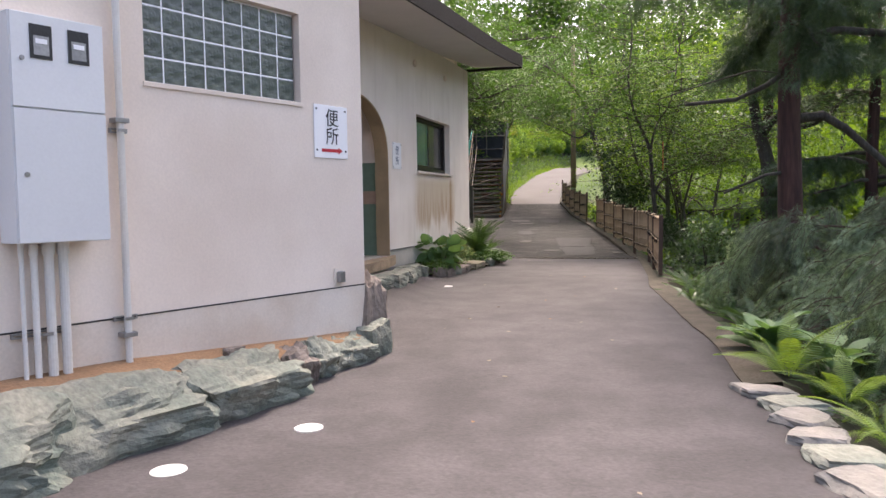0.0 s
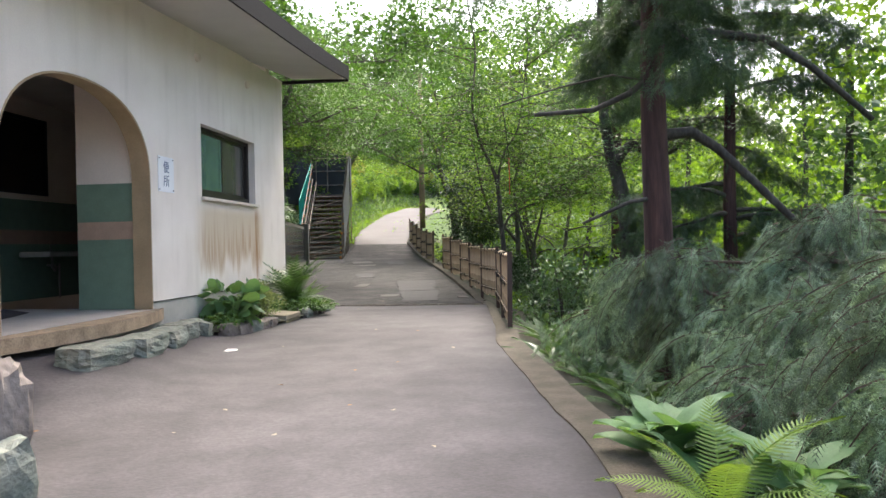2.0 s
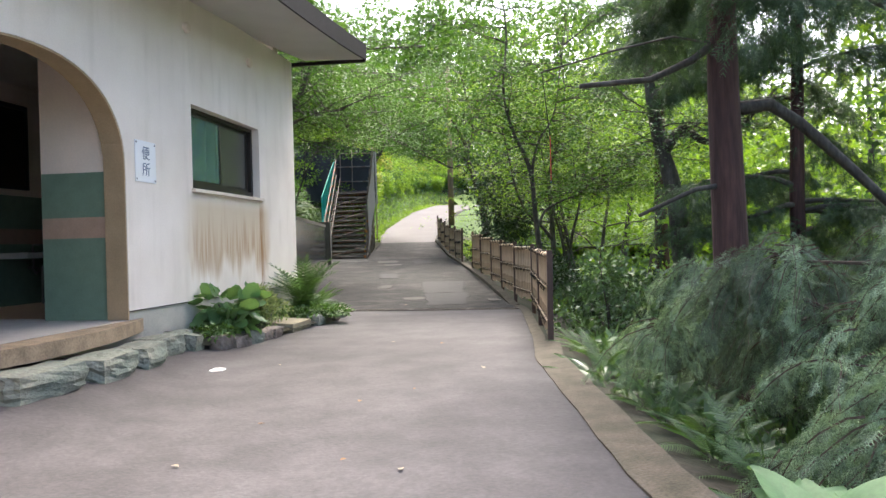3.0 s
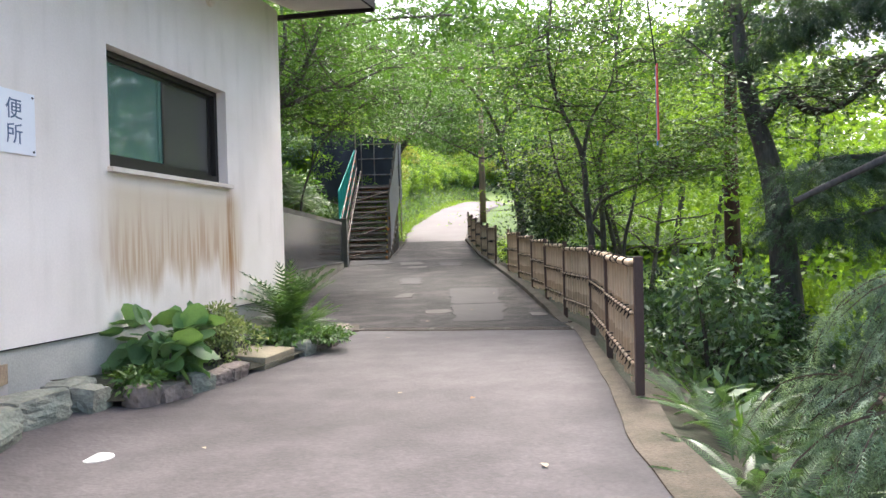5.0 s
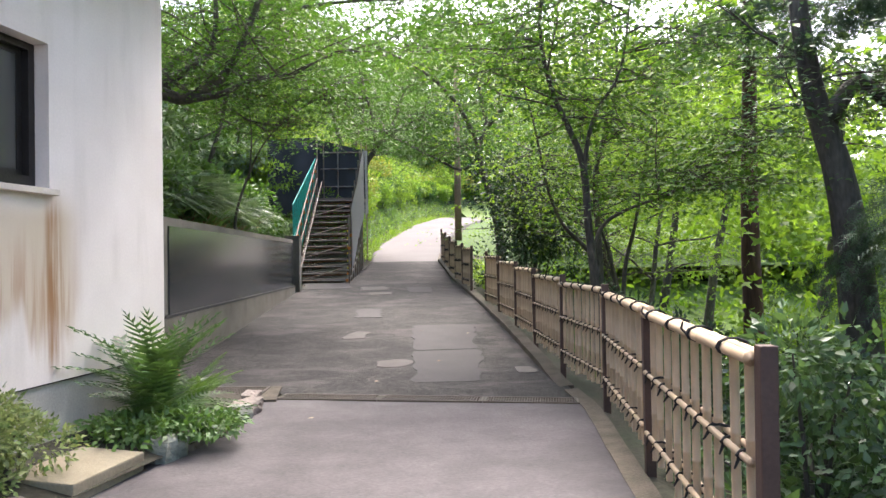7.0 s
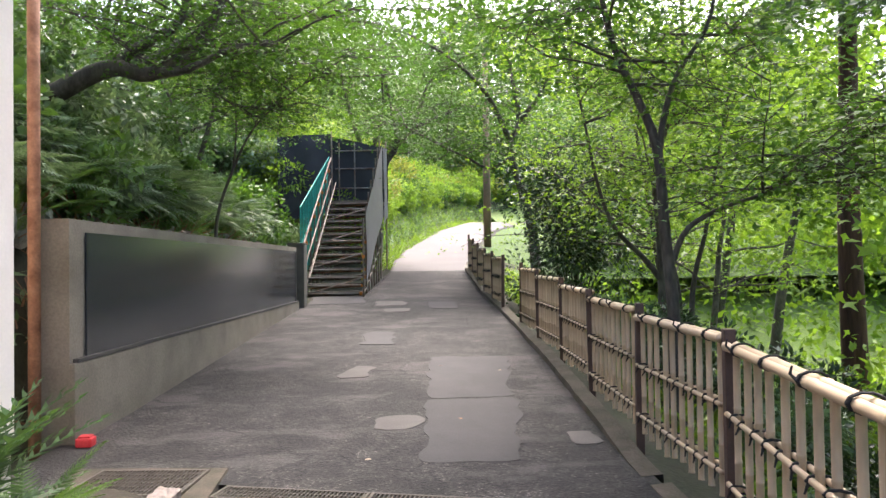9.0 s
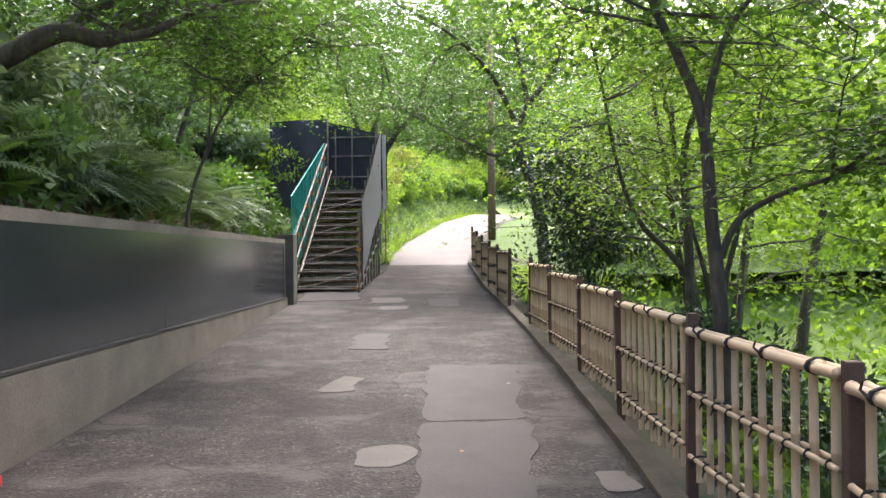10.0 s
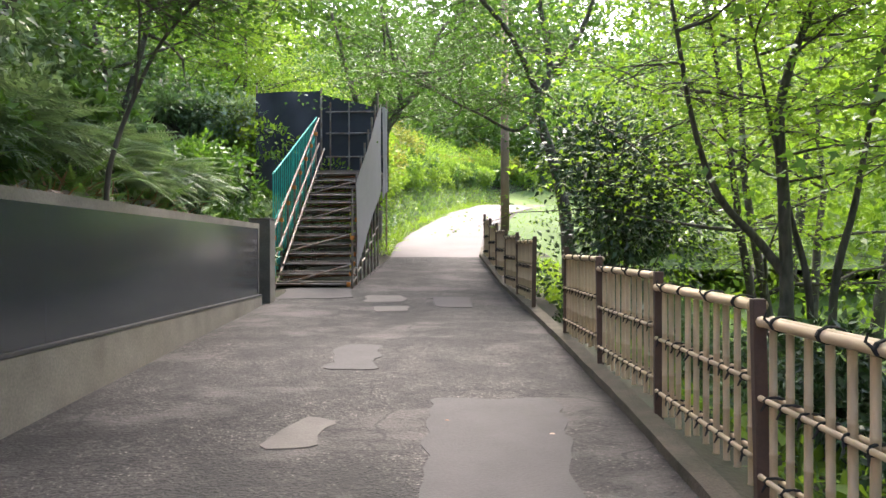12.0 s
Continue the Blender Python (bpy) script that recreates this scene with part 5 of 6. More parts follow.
def maple(base, height, stems, label, seed, mat=LEAF_MAPLE, bark=BARK, leaf=0.075, per=180, reach=3.4, low=0.35, r0=0.10, name="maple_tree", lean=(0, 0, 0), spray=0.85, shape=MAPLE, cat="tree", twigs=5, flat=0.035, group="maple trees", paths=()):
    rg = np.random.default_rng(seed)
    t = thing(name, label, cat, group, at=pose(*base))
    bm, tips = bmesh.new(), []
    for pth in paths:
        ps = [Vector(q) for q in pth[1:]]
        fine = []
        for i in range(len(ps) - 1):
            a_, b_, c_, d_ = ps[max(0, i - 1)], ps[i], ps[i + 1], ps[min(len(ps) - 1, i + 2)]
            for k in range(4):
                t_ = k / 4
                fine.append(0.5 * (2 * b_ + (c_ - a_) * t_ + (2 * a_ - 5 * b_ + 4 * c_ - d_) * t_ * t_ + (3 * b_ - a_ - 3 * c_ + d_) * t_ ** 3))
        fine.append(ps[-1])
        n_ = len(fine) - 1
        tube(bm, fine, [max(0.008, pth[0] * (1 - 0.8 * i / n_)) for i in range(n_ + 1)], 9)
        for i in range(int(n_ * low) + 1, n_ + 1):
            for _ in range(2 if i % 2 else 1):
                a2 = rg.uniform(0, 2 * math.pi)
                b_ = limb(rg, fine[i], (math.cos(a2), math.sin(a2), rg.uniform(0.0, 0.6)), reach * rg.uniform(0.35, 0.8), 6, 0.16, -0.03)
                tube(bm, b_, [max(0.005, 0.018 * (1 - q / 6.5)) for q in range(7)], 5)
                tips += [b_[q][:] for q in range(2, 7)]
                for q in range(2, 7):
                    for _ in range(2):
                        a3 = rg.uniform(0, 2 * math.pi)
                        tw = limb(rg, b_[q], (math.cos(a3), math.sin(a3), rg.uniform(-0.1, 0.3)), rg.uniform(0.4, 0.8), 3, 0.2, -0.05)
                        tube(bm, tw, [0.007, 0.005, 0.004, 0.003], 4, False)
                        tips.append(tw[-1][:])
    for s_ in range(stems):
        ang = 2 * math.pi * (s_ + rg.uniform(-0.25, 0.25)) / stems
        out = 0.28 if stems > 1 else 0.05
        d = Vector((math.cos(ang) * out, math.sin(ang) * out, 1)) + Vector(lean)
        h = height * rg.uniform(0.8, 1.05)
        trunk = limb(rg, (0.07 * math.cos(ang), 0.07 * math.sin(ang), -0.3), d, h, 10, 0.09, 0.02)
        tube(bm, trunk, [max(0.012, r0 * (1 - 0.88 * (i / 10) ** 0.8)) for i in range(11)], 8)
        for i in range(2, 11):
            if i / 10 < low:
                continue
            for _ in range(2):
                a2 = rg.uniform(0, 2 * math.pi)
                L = reach * rg.uniform(0.55, 1.0) * (1.15 - 0.55 * i / 10)
                b_ = limb(rg, trunk[i], (math.cos(a2), math.sin(a2), rg.uniform(0.15, 0.7)), L, 6, 0.16, -0.03)
                tube(bm, b_, [max(0.006, 0.035 * (1 - q / 6.5) * (1.3 - i / 12)) for q in range(7)], 5)
                for q in range(2, 7):
                    tips.append(b_[q][:])
                    for _ in range(twigs - 3):
                        a3 = rg.uniform(0, 2 * math.pi)
                        tw = limb(rg, b_[q], (math.cos(a3), math.sin(a3), rg.uniform(-0.1, 0.3)), rg.uniform(0.4, 0.9), 3, 0.2, -0.05)
                        tube(bm, tw, [0.008, 0.006, 0.004, 0.003], 4, False)
                        tips.append(tw[-1][:])
    part("trunk", bm, bark, t, smooth=True)
    pos, ax, nr = sprays(rg, tips, max(6, int(per / 6)), spray, flat)
    size = leaf * rg.uniform(0.7, 1.2, len(pos))
    o = new("crown", leaf_mesh("crown", pos, ax, nr, size, shape, mat))
    o.parent = t
    return t


def leafy(name, label, cat, base, radii, count, size, mat, seed, shape=OVATE, up=0.8, hollow=0.55, lumps=9, group="", kind="", stems=True):
    """A bush: lumps of leaves on a few stems, with an uneven outline."""
    rg = np.random.default_rng(seed)
    t = thing(name, label, cat, group, kind, at=pose(*base))
    R = np.array(radii, float)
    lc = unit(rg, lumps, 0.25) * rg.uniform(0.35, 0.8, (lumps, 1)) * R + [0, 0, R[2] * 0.85]
    lr = rg.uniform(0.32, 0.55, lumps)
    which = rg.integers(0, lumps, count)
    d = unit(rg, count)
    pos = lc[which] + d * (lr[which] * rg.uniform(hollow, 1.05, count))[:, None] * R
    pos[:, 2] = np.maximum(pos[:, 2], 0.02)
    ax = d + rg.normal(0, 0.5, (count, 3)) + [0, 0, -0.15]
    nr = unit(rg, count, up) + 0.5 * d
    o = new("foliage", leaf_mesh("foliage", pos, ax, nr, size * rg.uniform(0.6, 1.25, count), shape, mat))
    o.parent = t
    if stems:
        bm = bmesh.new()
        for c in lc:
            mid = Vector(c) * 0.5 + Vector((0, 0, 0.05))
            tube(bm, [(0.03 * c[0], 0.03 * c[1], -0.25), mid, Vector(c)], [0.02, 0.014, 0.006], 5)
        part("stem", bm, BARK, t)
    return t


def frond_shape(rows, width, droop):
    """A fern frond: paired leaflets along an arching midrib."""
    vs, fs = [], []
    for i in range(rows):
        u0, u1 = 0.08 + 0.9 * i / rows, 0.08 + 0.9 * (i + 0.62) / rows
        w_ = width * max(0.0, math.sin(math.pi * (0.12 + 0.88 * (i + 0.5) / rows) ** 0.85)) + 0.012
        z0, z1 = droop * (0.9 * u0 - 1.5 * u0 * u0), droop * (0.9 * u1 - 1.5 * u1 * u1)
        for s_ in (1, -1):
            b = len(vs)
            um = (u0 + u1) / 2 + 0.035
            zm = (z0 + z1) / 2
            vs += [(u0, 0, z0), (u1, 0, z1), (um + 0.007, s_ * w_ * 0.6, zm - 0.01), (um + 0.04, s_ * w_, zm - 0.05), (um - 0.010, s_ * w_ * 0.6, zm - 0.01)]
            fs.append((b, b + 1, b + 2, b + 3, b + 4))
    b = len(vs)
    for i in range(7):
        u = i / 6
        vs += [(u, 0.007 * (1.1 - u), droop * (0.9 * u - 1.5 * u * u) + 0.003), (u, -0.007 * (1.1 - u), droop * (0.9 * u - 1.5 * u * u) + 0.003)]
    for i in range(6):
        fs.append((b + 2 * i, b + 2 * i + 1, b + 2 * i + 3, b + 2 * i + 2))
    return vs, fs


FROND = frond_shape(30, 0.105, 0.34)
FROND_NEAR = frond_shape(26, 0.15, 0.45)
FROND_ARCH = frond_shape(22, 0.19, 0.35)
FROND_LACY = frond_shape(17, 0.15, 0.62)


def fern(base, n_, length, label, seed, mat=LEAF_FERN, shape=FROND, rise=(0.3, 1.5), toward=None, name="fern", group="ferns"):
    rg = np.random.default_rng(seed)
    t = thing(name, label, "fern", group, at=pose(*base))
    for i in range(n_):
        ang = 2 * math.pi * i / n_ + rg.uniform(-0.3, 0.3) if toward is None else toward + rg.uniform(-1.1, 1.1)
        up = rg.uniform(*rise)
        ax = np.array([[math.cos(ang), math.sin(ang), up]])
        nr = np.array([[-math.cos(ang) * up, -math.sin(ang) * up, 1.0]]) + rg.normal(0, 0.25, (1, 3))
        o = new("frond", leaf_mesh("frond", np.array([[0.03 * math.cos(ang), 0.03 * math.sin(ang), 0.0]]), ax, nr, np.array([length * rg.uniform(0.7, 1.1)]), shape, mat))
        o.parent = t
    return t


# the maples
maple((5.85, 19.5, -0.15), 7.5, 0, "slender maple with dark stems behind the fence", 3, reach=2.2, low=0.5, per=140, paths=[
    (0.066, (0, 0, -0.2), (0.02, 0, 1.0), (-0.05, 0, 1.8), (-0.11, 0, 2.6), (-0.30, 0, 3.1), (-0.50, 0.05, 3.6), (-0.62, 0.1, 4.4), (-0.5, 0.2, 5.6), (-0.7, 0.3, 7.0)),
    (0.036, (-0.10, 0, 2.5), (-0.06, -0.05, 2.9), (0.06, -0.1, 3.3), (0.34, -0.2, 3.8), (0.5, -0.2, 4.8), (0.7, -0.3, 6.2)),
    (0.032, (0.02, 0, 1.55), (0.15, -0.05, 1.85), (0.5, -0.1, 2.05), (0.95, -0.2, 2.2), (1.4, -0.3, 2.45), (2.2, -0.5, 3.0))])
maple((7.4, 23.4, -0.5), 7.5, 0, "many-stemmed maple behind the fence", 5, reach=2.4, low=0.55, per=115, mat=LEAF_SUNLIT, paths=[
    (0.075, (0, 0, -0.2), (0.0, 0, 1.4), (-0.03, 0, 2.4), (-0.07, 0, 3.2), (0.08, 0, 3.8), (0.30, 0, 4.4), (0.4, 0, 5.6), (0.2, 0, 7.2)),
    (0.05, (0.0, 0, 1.6), (-0.28, 0, 1.95), (-0.75, -0.1, 2.4), (-1.05, -0.2, 3.1), (-1.3, -0.3, 4.2), (-1.7, -0.5, 5.4)),
    (0.045, (0.35, 0.1, -0.2), (0.30, 0.1, 1.4), (0.08, 0.1, 2.3), (-0.1, 0.2, 3.4), (-0.4, 0.3, 5.2)),
    (0.048, (0.40, -0.1, -0.2), (0.42, -0.1, 1.4), (0.64, -0.1, 2.3), (0.8, -0.1, 3.1), (0.97, -0.1, 4.0), (1.3, -0.2, 5.8))])
maple((7.5, 32.0, 0.4), 8.5, 0, "leaning maple with a dark twisted trunk above the path", 7, reach=3.0, low=0.45, per=150, paths=[
    (0.17, (0.05, 0, -0.4), (0.0, 0, 1.4), (-0.24, 0, 2.7), (-0.66, 0, 4.05), (-0.38, 0, 4.75), (-0.5, 0, 5.7), (-0.9, -0.3, 7.2)),
    (0.05, (-0.6, 0, 3.9), (-1.2, -0.2, 3.5), (-1.9, -0.3, 3.8), (-2.6, -0.4, 4.1), (-3.7, -0.5, 4.7)),
    (0.08, (-0.35, 0, 4.8), (0.2, -0.4, 5.6), (0.5, -0.9, 6.8), (0.4, -1.5, 8.0)),
    (0.08, (-0.6, 0, 4.2), (-1.4, -0.9, 5.3), (-2.5, -1.8, 6.0), (-3.8, -2.6, 6.4))])
maple((3.3, 36.6, 1.9), 6.5, 0, "forked maple with dark limbs beside the scaffold stair", 9, reach=3.0, low=0.45, per=150, paths=[
    (0.17, (0.1, 0, -0.5), (0.15, 0, 1.4), (0.35, 0, 2.7), (0.75, 0, 3.4), (0.65, 0, 4.4), (0.3, -0.3, 5.8)),
    (0.11, (0.75, 0, 3.4), (1.3, 0, 3.95), (1.55, -0.1, 4.7), (2.0, -0.4, 5.6), (3.2, -1.0, 6.2)),
    (0.08, (1.1, 0, 3.75), (1.9, -0.2, 4.2), (2.8, -0.5, 4.5))])
maple((2.5, 37.0, 2.4), 6.5, 0, "dark many-limbed maple behind the scaffold stair", 10, reach=3.0, low=0.45, per=150, paths=[
    (0.15, (0.6, 0, -0.5), (0.6, 0, 1.6), (0.45, 0, 2.7), (0.1, 0, 3.9), (-0.3, -0.4, 5.4)),
    (0.10, (0.55, 0, 2.3), (0.9, 0, 3.2), (1.15, 0, 4.3), (1.0, -0.6, 5.8))])
maple((0.85, 23.7, 1.62), 4.0, 0, "thin leaning sapling on the bank above the wall", 17, reach=1.5, low=0.55, per=90, paths=[
    (0.03, (0, 0, -0.2), (0.02, 0, 0.5), (0.25, 0, 1.2), (0.55, 0, 1.8), (1.1, -0.1, 2.3), (1.9, -0.2, 2.8)),
    (0.018, (0.25, 0, 1.2), (0.3, 0, 1.9), (0.2, 0.1, 2.8))])
maple((-1.6, 26.2, 3.0), 7.0, 0, "spreading maple arching from the bank over the path", 18, reach=2.6, low=0.5, per=120, paths=[
    (0.10, (0, 0, -0.5), (0.3, 0, 1.2), (0.9, -0.2, 2.3), (2.2, -0.6, 3.0), (4.0, -1.0, 3.4), (6.0, -1.2, 3.5)),
    (0.09, (0.6, -0.1, 1.8), (1.6, 0.8, 2.9), (3.2, 1.7, 3.5), (5.0, 2.4, 3.6))])
maple((-2.0, 22.5, 2.2), 6.0, 0, "gnarled dark tree leaning out over the bank", 11, reach=3.6, low=0.5, paths=[
    (0.17, (-0.2, 0, -0.4), (0.3, 0, 0.9), (1.1, 0, 1.4), (1.8, 0, 1.75), (2.3, 0, 1.68), (2.9, 0, 2.1), (3.3, -0.1, 2.9), (3.7, -0.2, 4.0)),
    (0.09, (1.7, 0, 1.7), (2.2, 0.2, 2.15), (2.6, 0.3, 2.5), (2.7, 0.3, 3.4), (2.4, 0.3, 4.8)),
    (0.07, (2.3, 0, 1.68), (2.8, -0.2, 1.7), (3.4, -0.3, 1.95), (4.0, -0.4, 2.0))])
maple((-0.6, 27.5, 2.8), 5.0, 2, "slender maple on the bank", 12, r0=0.07, reach=3.6, low=0.4, lean=(0.15, -0.05, 0))
maple((-3.4, 30.5, 4.5), 6.0, 3, "maple above the black sheeting", 14, r0=0.1, reach=4.4, low=0.25, lean=(0.2, -0.1, 0), mat=LEAF_MAPLE)
maple((9.5, 27, -1.6), 9.0, 3, "maple on the slope below the path", 13, per=120, r0=0.1, reach=4.4, low=0.3, mat=LEAF_SUNLIT)

for k, (x, y, z, h, ln) in enumerate(((-1.2, 40.0, 4.4, 7.0, (0.1, -0.2, 0)), (13.0, 40.0, 0.5, 8.5, (-0.1, -0.1, 0)))):
    maple((x, y, z), h, 3, "maple with layered foliage arching over the path", 40 + k, r0=0.1, reach=4.6, low=0.3, lean=ln, leaf=0.10, per=290, mat=LEAF_MAPLE if k % 2 else LEAF_SUNLIT, spray=1.0)

# tall conifers
def cedar(base, height, r, label, seed, low=0.3, boughs=26, reach=3.2, spray=36, lean=(0, 0)):
    rg = np.random.default_rng(seed)
    t = thing("cedar_tree", label, "tree", "cedar trees", at=pose(*base))
    bm = bmesh.new()
    k = 14
    pts = [Vector((lean[0] * i / k + 0.03 * math.sin(i), lean[1] * i / k, height * i / k - 0.5)) for i in range(k + 1)]
    tube(bm, pts, [r * (1.25 if i == 0 else 1 - 0.8 * i / k) for i in range(k + 1)], 14)
    tr = part("trunk", bm, BARK_RED, t, smooth=True)
    pos, ax = [], []
    for _ in range(boughs):
        h = height * rg.uniform(low, 0.98)
        p = pts[0].lerp(pts[-1], h / height)
        a = rg.uniform(0, 2 * math.pi)
        L = reach * (1.1 - 0.6 * h / height) * rg.uniform(0.6, 1.1)
        b_ = limb(rg, p, (math.cos(a), math.sin(a), 0.25), L, 7, 0.12, -0.10)
        part("bough", tubed(b_, [0.05 * (1 - q / 8) * (1.3 - h / height) for q in range(8)], 6), BARK, t, smooth=True)
        for q in range(2, 8):
            for _ in range(spray // 6):
                a2 = rg.uniform(0, 2 * math.pi)
                tw = limb(rg, b_[q], (math.cos(a2), math.sin(a2), -0.1), rg.uniform(0.3, 0.8), 4, 0.15, -0.22)
                for w_ in tw:
                    for _ in range(6):
                        pos.append(w_[:])
                        ax.append((tw[-1] - tw[0])[:])
    pos, ax = np.array(pos), np.array(ax)
    pos = pos + rg.normal(0, 0.05, pos.shape)
    ax = ax / np.linalg.norm(ax, axis=1, keepdims=True) + rg.normal(0, 0.55, ax.shape) + [0, 0, -0.4]
    o = new("needles", leaf_mesh("needles", pos, ax, unit(rg, len(pos), 0.7), 0.16 * rg.uniform(0.6, 1.3, len(pos)), SPRIG, LEAF_CEDAR))
    o.parent = t
    return t


cd = cedar((5.65, 12.05, -0.9), 13, 0.20, "tall cedar with a straight red-brown trunk", 21, low=0.38, boughs=46, reach=2.6)
for pts, r in (([(0, 0, 4.35), (0.6, -0.1, 4.5), (1.35, -0.25, 4.4), (1.9, -0.35, 4.05), (2.6, -0.5, 3.4)], 0.07), ([(0, 0, 3.25), (0.45, -0.05, 3.3), (0.75, -0.1, 3.1), (1.15, -0.2, 2.7), (1.7, -0.3, 2.15), (2.5, -0.4, 1.6)], 0.075), ([(0, 0, 4.0), (-0.35, 0.0, 3.75), (-0.8, 0, 3.55), (-1.5, 0.1, 3.5)], 0.045), ([(0, 0, 3.9), (-0.6, -0.1, 3.95), (-1.3, -0.3, 3.75), (-2.06, -0.45, 3.5)], 0.014), ([(0, 0, 2.5), (-0.4, -0.1, 2.45), (-1.0, -0.1, 2.2)], 0.03)):
    part("limb", tubed(pts, [r * (1 - 0.6 * i / len(pts)) for i in range(len(pts))], 8), BARK, cd, smooth=True)
cedar((10.3, 23.2, -2.6), 15, 0.22, "cedar with a bare brown trunk on the slope", 22, low=0.55, boughs=22)
cedar((9.2, 16.0, -2.4), 13, 0.16, "slim cedar on the slope", 23, low=0.25, boughs=40)

# drooping conifer boughs beside the path
def bough_mass(label, x0, x1, y0, y1, zf, clumps, seed):
    """Overlapping boughs, each a fan of weeping strands, with dark hollows between them."""
    rg = np.random.default_rng(seed)
    cx, cy = (x0 + x1) / 2, (y0 + y1) / 2
    t = thing("conifer_shrub", label, "shrub", at=pose(cx, cy, -1.0))
    bm, P_, A_, shaded = bmesh.new(), [], [], []
    for i in range(clumps):
        x, y = rg.uniform(x0, x1), rg.uniform(y0, y1)
        if x - lerp_table(y, RIGHT_EDGE) < 0.85:
            continue
        crest = Vector((x - cx, y - cy, zf(x, y) + 1.0 + rg.uniform(-0.35, 0.22)))
        lead = math.pi + 0.35 + rg.uniform(-0.8, 0.8)
        # some boughs take the darker copy, as if in shade
        shade = rg.uniform() < 0.42
        back = crest - Vector((math.cos(lead) * 0.9, math.sin(lead) * 0.9, 0.25))
        tube(bm, [back, back.lerp(crest, 0.5) + Vector((0, 0, 0.1)), crest], [0.022, 0.016, 0.010], 5, False)
        for _ in range(13):
            a = lead + rg.normal(0, 0.75)
            L = rg.uniform(0.4, 0.8)
            st = limb(rg, crest + Vector(rg.normal(0, 0.06, 3)), (math.cos(a), math.sin(a), rg.uniform(-0.1, 0.35)), L, 7, 0.10, -0.24)
            tube(bm, st, [0.007, 0.006, 0.005, 0.005, 0.004, 0.003, 0.003, 0.002], 3, False)
            for q in range(1, 8):
                for _ in range(7):
                    P_.append((st[q] + Vector(rg.normal(0, 0.022, 3)))[:])
                    side = Vector(rg.normal(0, 0.55, 3))
                    A_.append(((st[q] - st[q - 1]).normalized() + side + Vector((0, 0, -0.55)))[:])
                    shaded.append(shade or rg.uniform() < 0.15)
    part("twig", bm, TWIG_BROWN, t)
    P_, A_, shaded = np.array(P_), np.array(A_), np.array(shaded)
    nr, sz = unit(rg, len(P_), 0.6), 0.085 * rg.uniform(0.6, 1.4, len(P_))
    for mask, mat in ((shaded, LEAF_CONIFER_SHADED), (~shaded, LEAF_CONIFER)):
        o = new("needles", leaf_mesh("needles", P_[mask], A_[mask], nr[mask], sz[mask], SPRIG, mat))
        o.parent = t
    return t


TWIG_BROWN = material("brown_twig", (0.11, 0.075, 0.05), 0.9, vary=0.2, scale=8, bump=0.2)


def mound(x, y):
    r = lerp_table(y, RIGHT_EDGE)
    d = x - r
    return 1.1 * smooth01(d, 0.4, 1.9) - 0.46 + 0.7 * noise.noise((x * 1.2, y * 1.2, 1)) + 0.12 * (y - 6) / 5


bough_mass("drooping blue-green conifer boughs beside the path", 3.45, 8.0, 4.6, 11.8, mound, 250, 31)

maple((7.8, 17.2, -2.0), 7.0, 0, "thick grey-trunked tree with twisted limbs on the slope", 16, reach=2.4, low=0.62, per=110, name="broadleaf_tree", group="", mat=LEAF_MID, leaf=0.085, shape=OVATE, paths=[
    (0.24, (0.1, 0, -0.3), (0.05, 0, 1.8), (-0.05, 0, 3.2), (-0.2, 0, 4.1), (-0.4, 0.1, 5.0), (-0.5, 0.2, 6.4), (-0.4, 0.3, 8.5)),
    (0.10, (-0.3, 0, 4.6), (0.05, 0, 5.0), (0.4, -0.1, 4.75), (0.9, -0.2, 4.9), (1.6, -0.3, 5.6))])
rb = thing("hanging_streamer", "red and blue cloth streamer hanging from a branch", "streamer", at=pose(3.66, 11.6, 0))
part("cord", tubed([(-0.06, 0, 2.58), (0, 0, 2.02)], 0.004, 5), TWINE, rb)
SW = pose(0, 0, 0, 0, 0, -16.8)
part("red_strip", boxed(-0.003, -0.055, 1.62, 0.003, 0.0, 2.02, SW, 0.001), RED, rb)
part("blue_strip", boxed(-0.002, 0.001, 1.60, 0.002, 0.035, 2.02, SW, 0.001), BLUE, rb)

# shrubs below the fence and down the slope
rg0 = random.Random(8)
for k in range(26):
    y = 12.8 + 0.62 * k + rg0.uniform(-0.2, 0.2)
    x = lerp_table(y, RIGHT_EDGE) + rg0.uniform(1.15, 2.8)
    leafy("evergreen_shrub", "glossy dark evergreen shrub behind the bamboo fence", "shrub", (x, y, land_z(x, y) - 0.05), (rg0.uniform(0.6, 0.9), rg0.uniform(0.6, 0.9), (rg0.uniform(0.5, 0.75) + 0.2 * (x - 5.5 > 1)) * (0.7 if y > 17.5 else 1.0)), 2300, 0.085, LEAF_DARK if k % 3 else LEAF_MID, 200 + k, group="shrubs behind the fence")
leafy("camellia_bush", "dark glossy camellia bush beside the climbing path", "bush", (7.7, 29.0, 0.1), (1.8, 1.8, 2.2), 13000, 0.12, LEAF_DARK, 260, lumps=16)
for k, (x, y, z, r) in enumerate(((7.8, 14.5, -1.8, 1.3), (9.0, 13.2, -2.2, 1.6), (8.6, 19.0, -2.0, 1.3), (9.6, 20.8, -2.3, 1.3), (9.0, 10.5, -2.0, 1.5))):
    leafy("slope_bush", "leafy green bush on the slope", "bush", (x, y, z), (r, r, r * 1.1), 5000, 0.13, LEAF_SUNLIT if y > 18 else LEAF_MID, 270 + k, lumps=14, group="bushes on the slope")

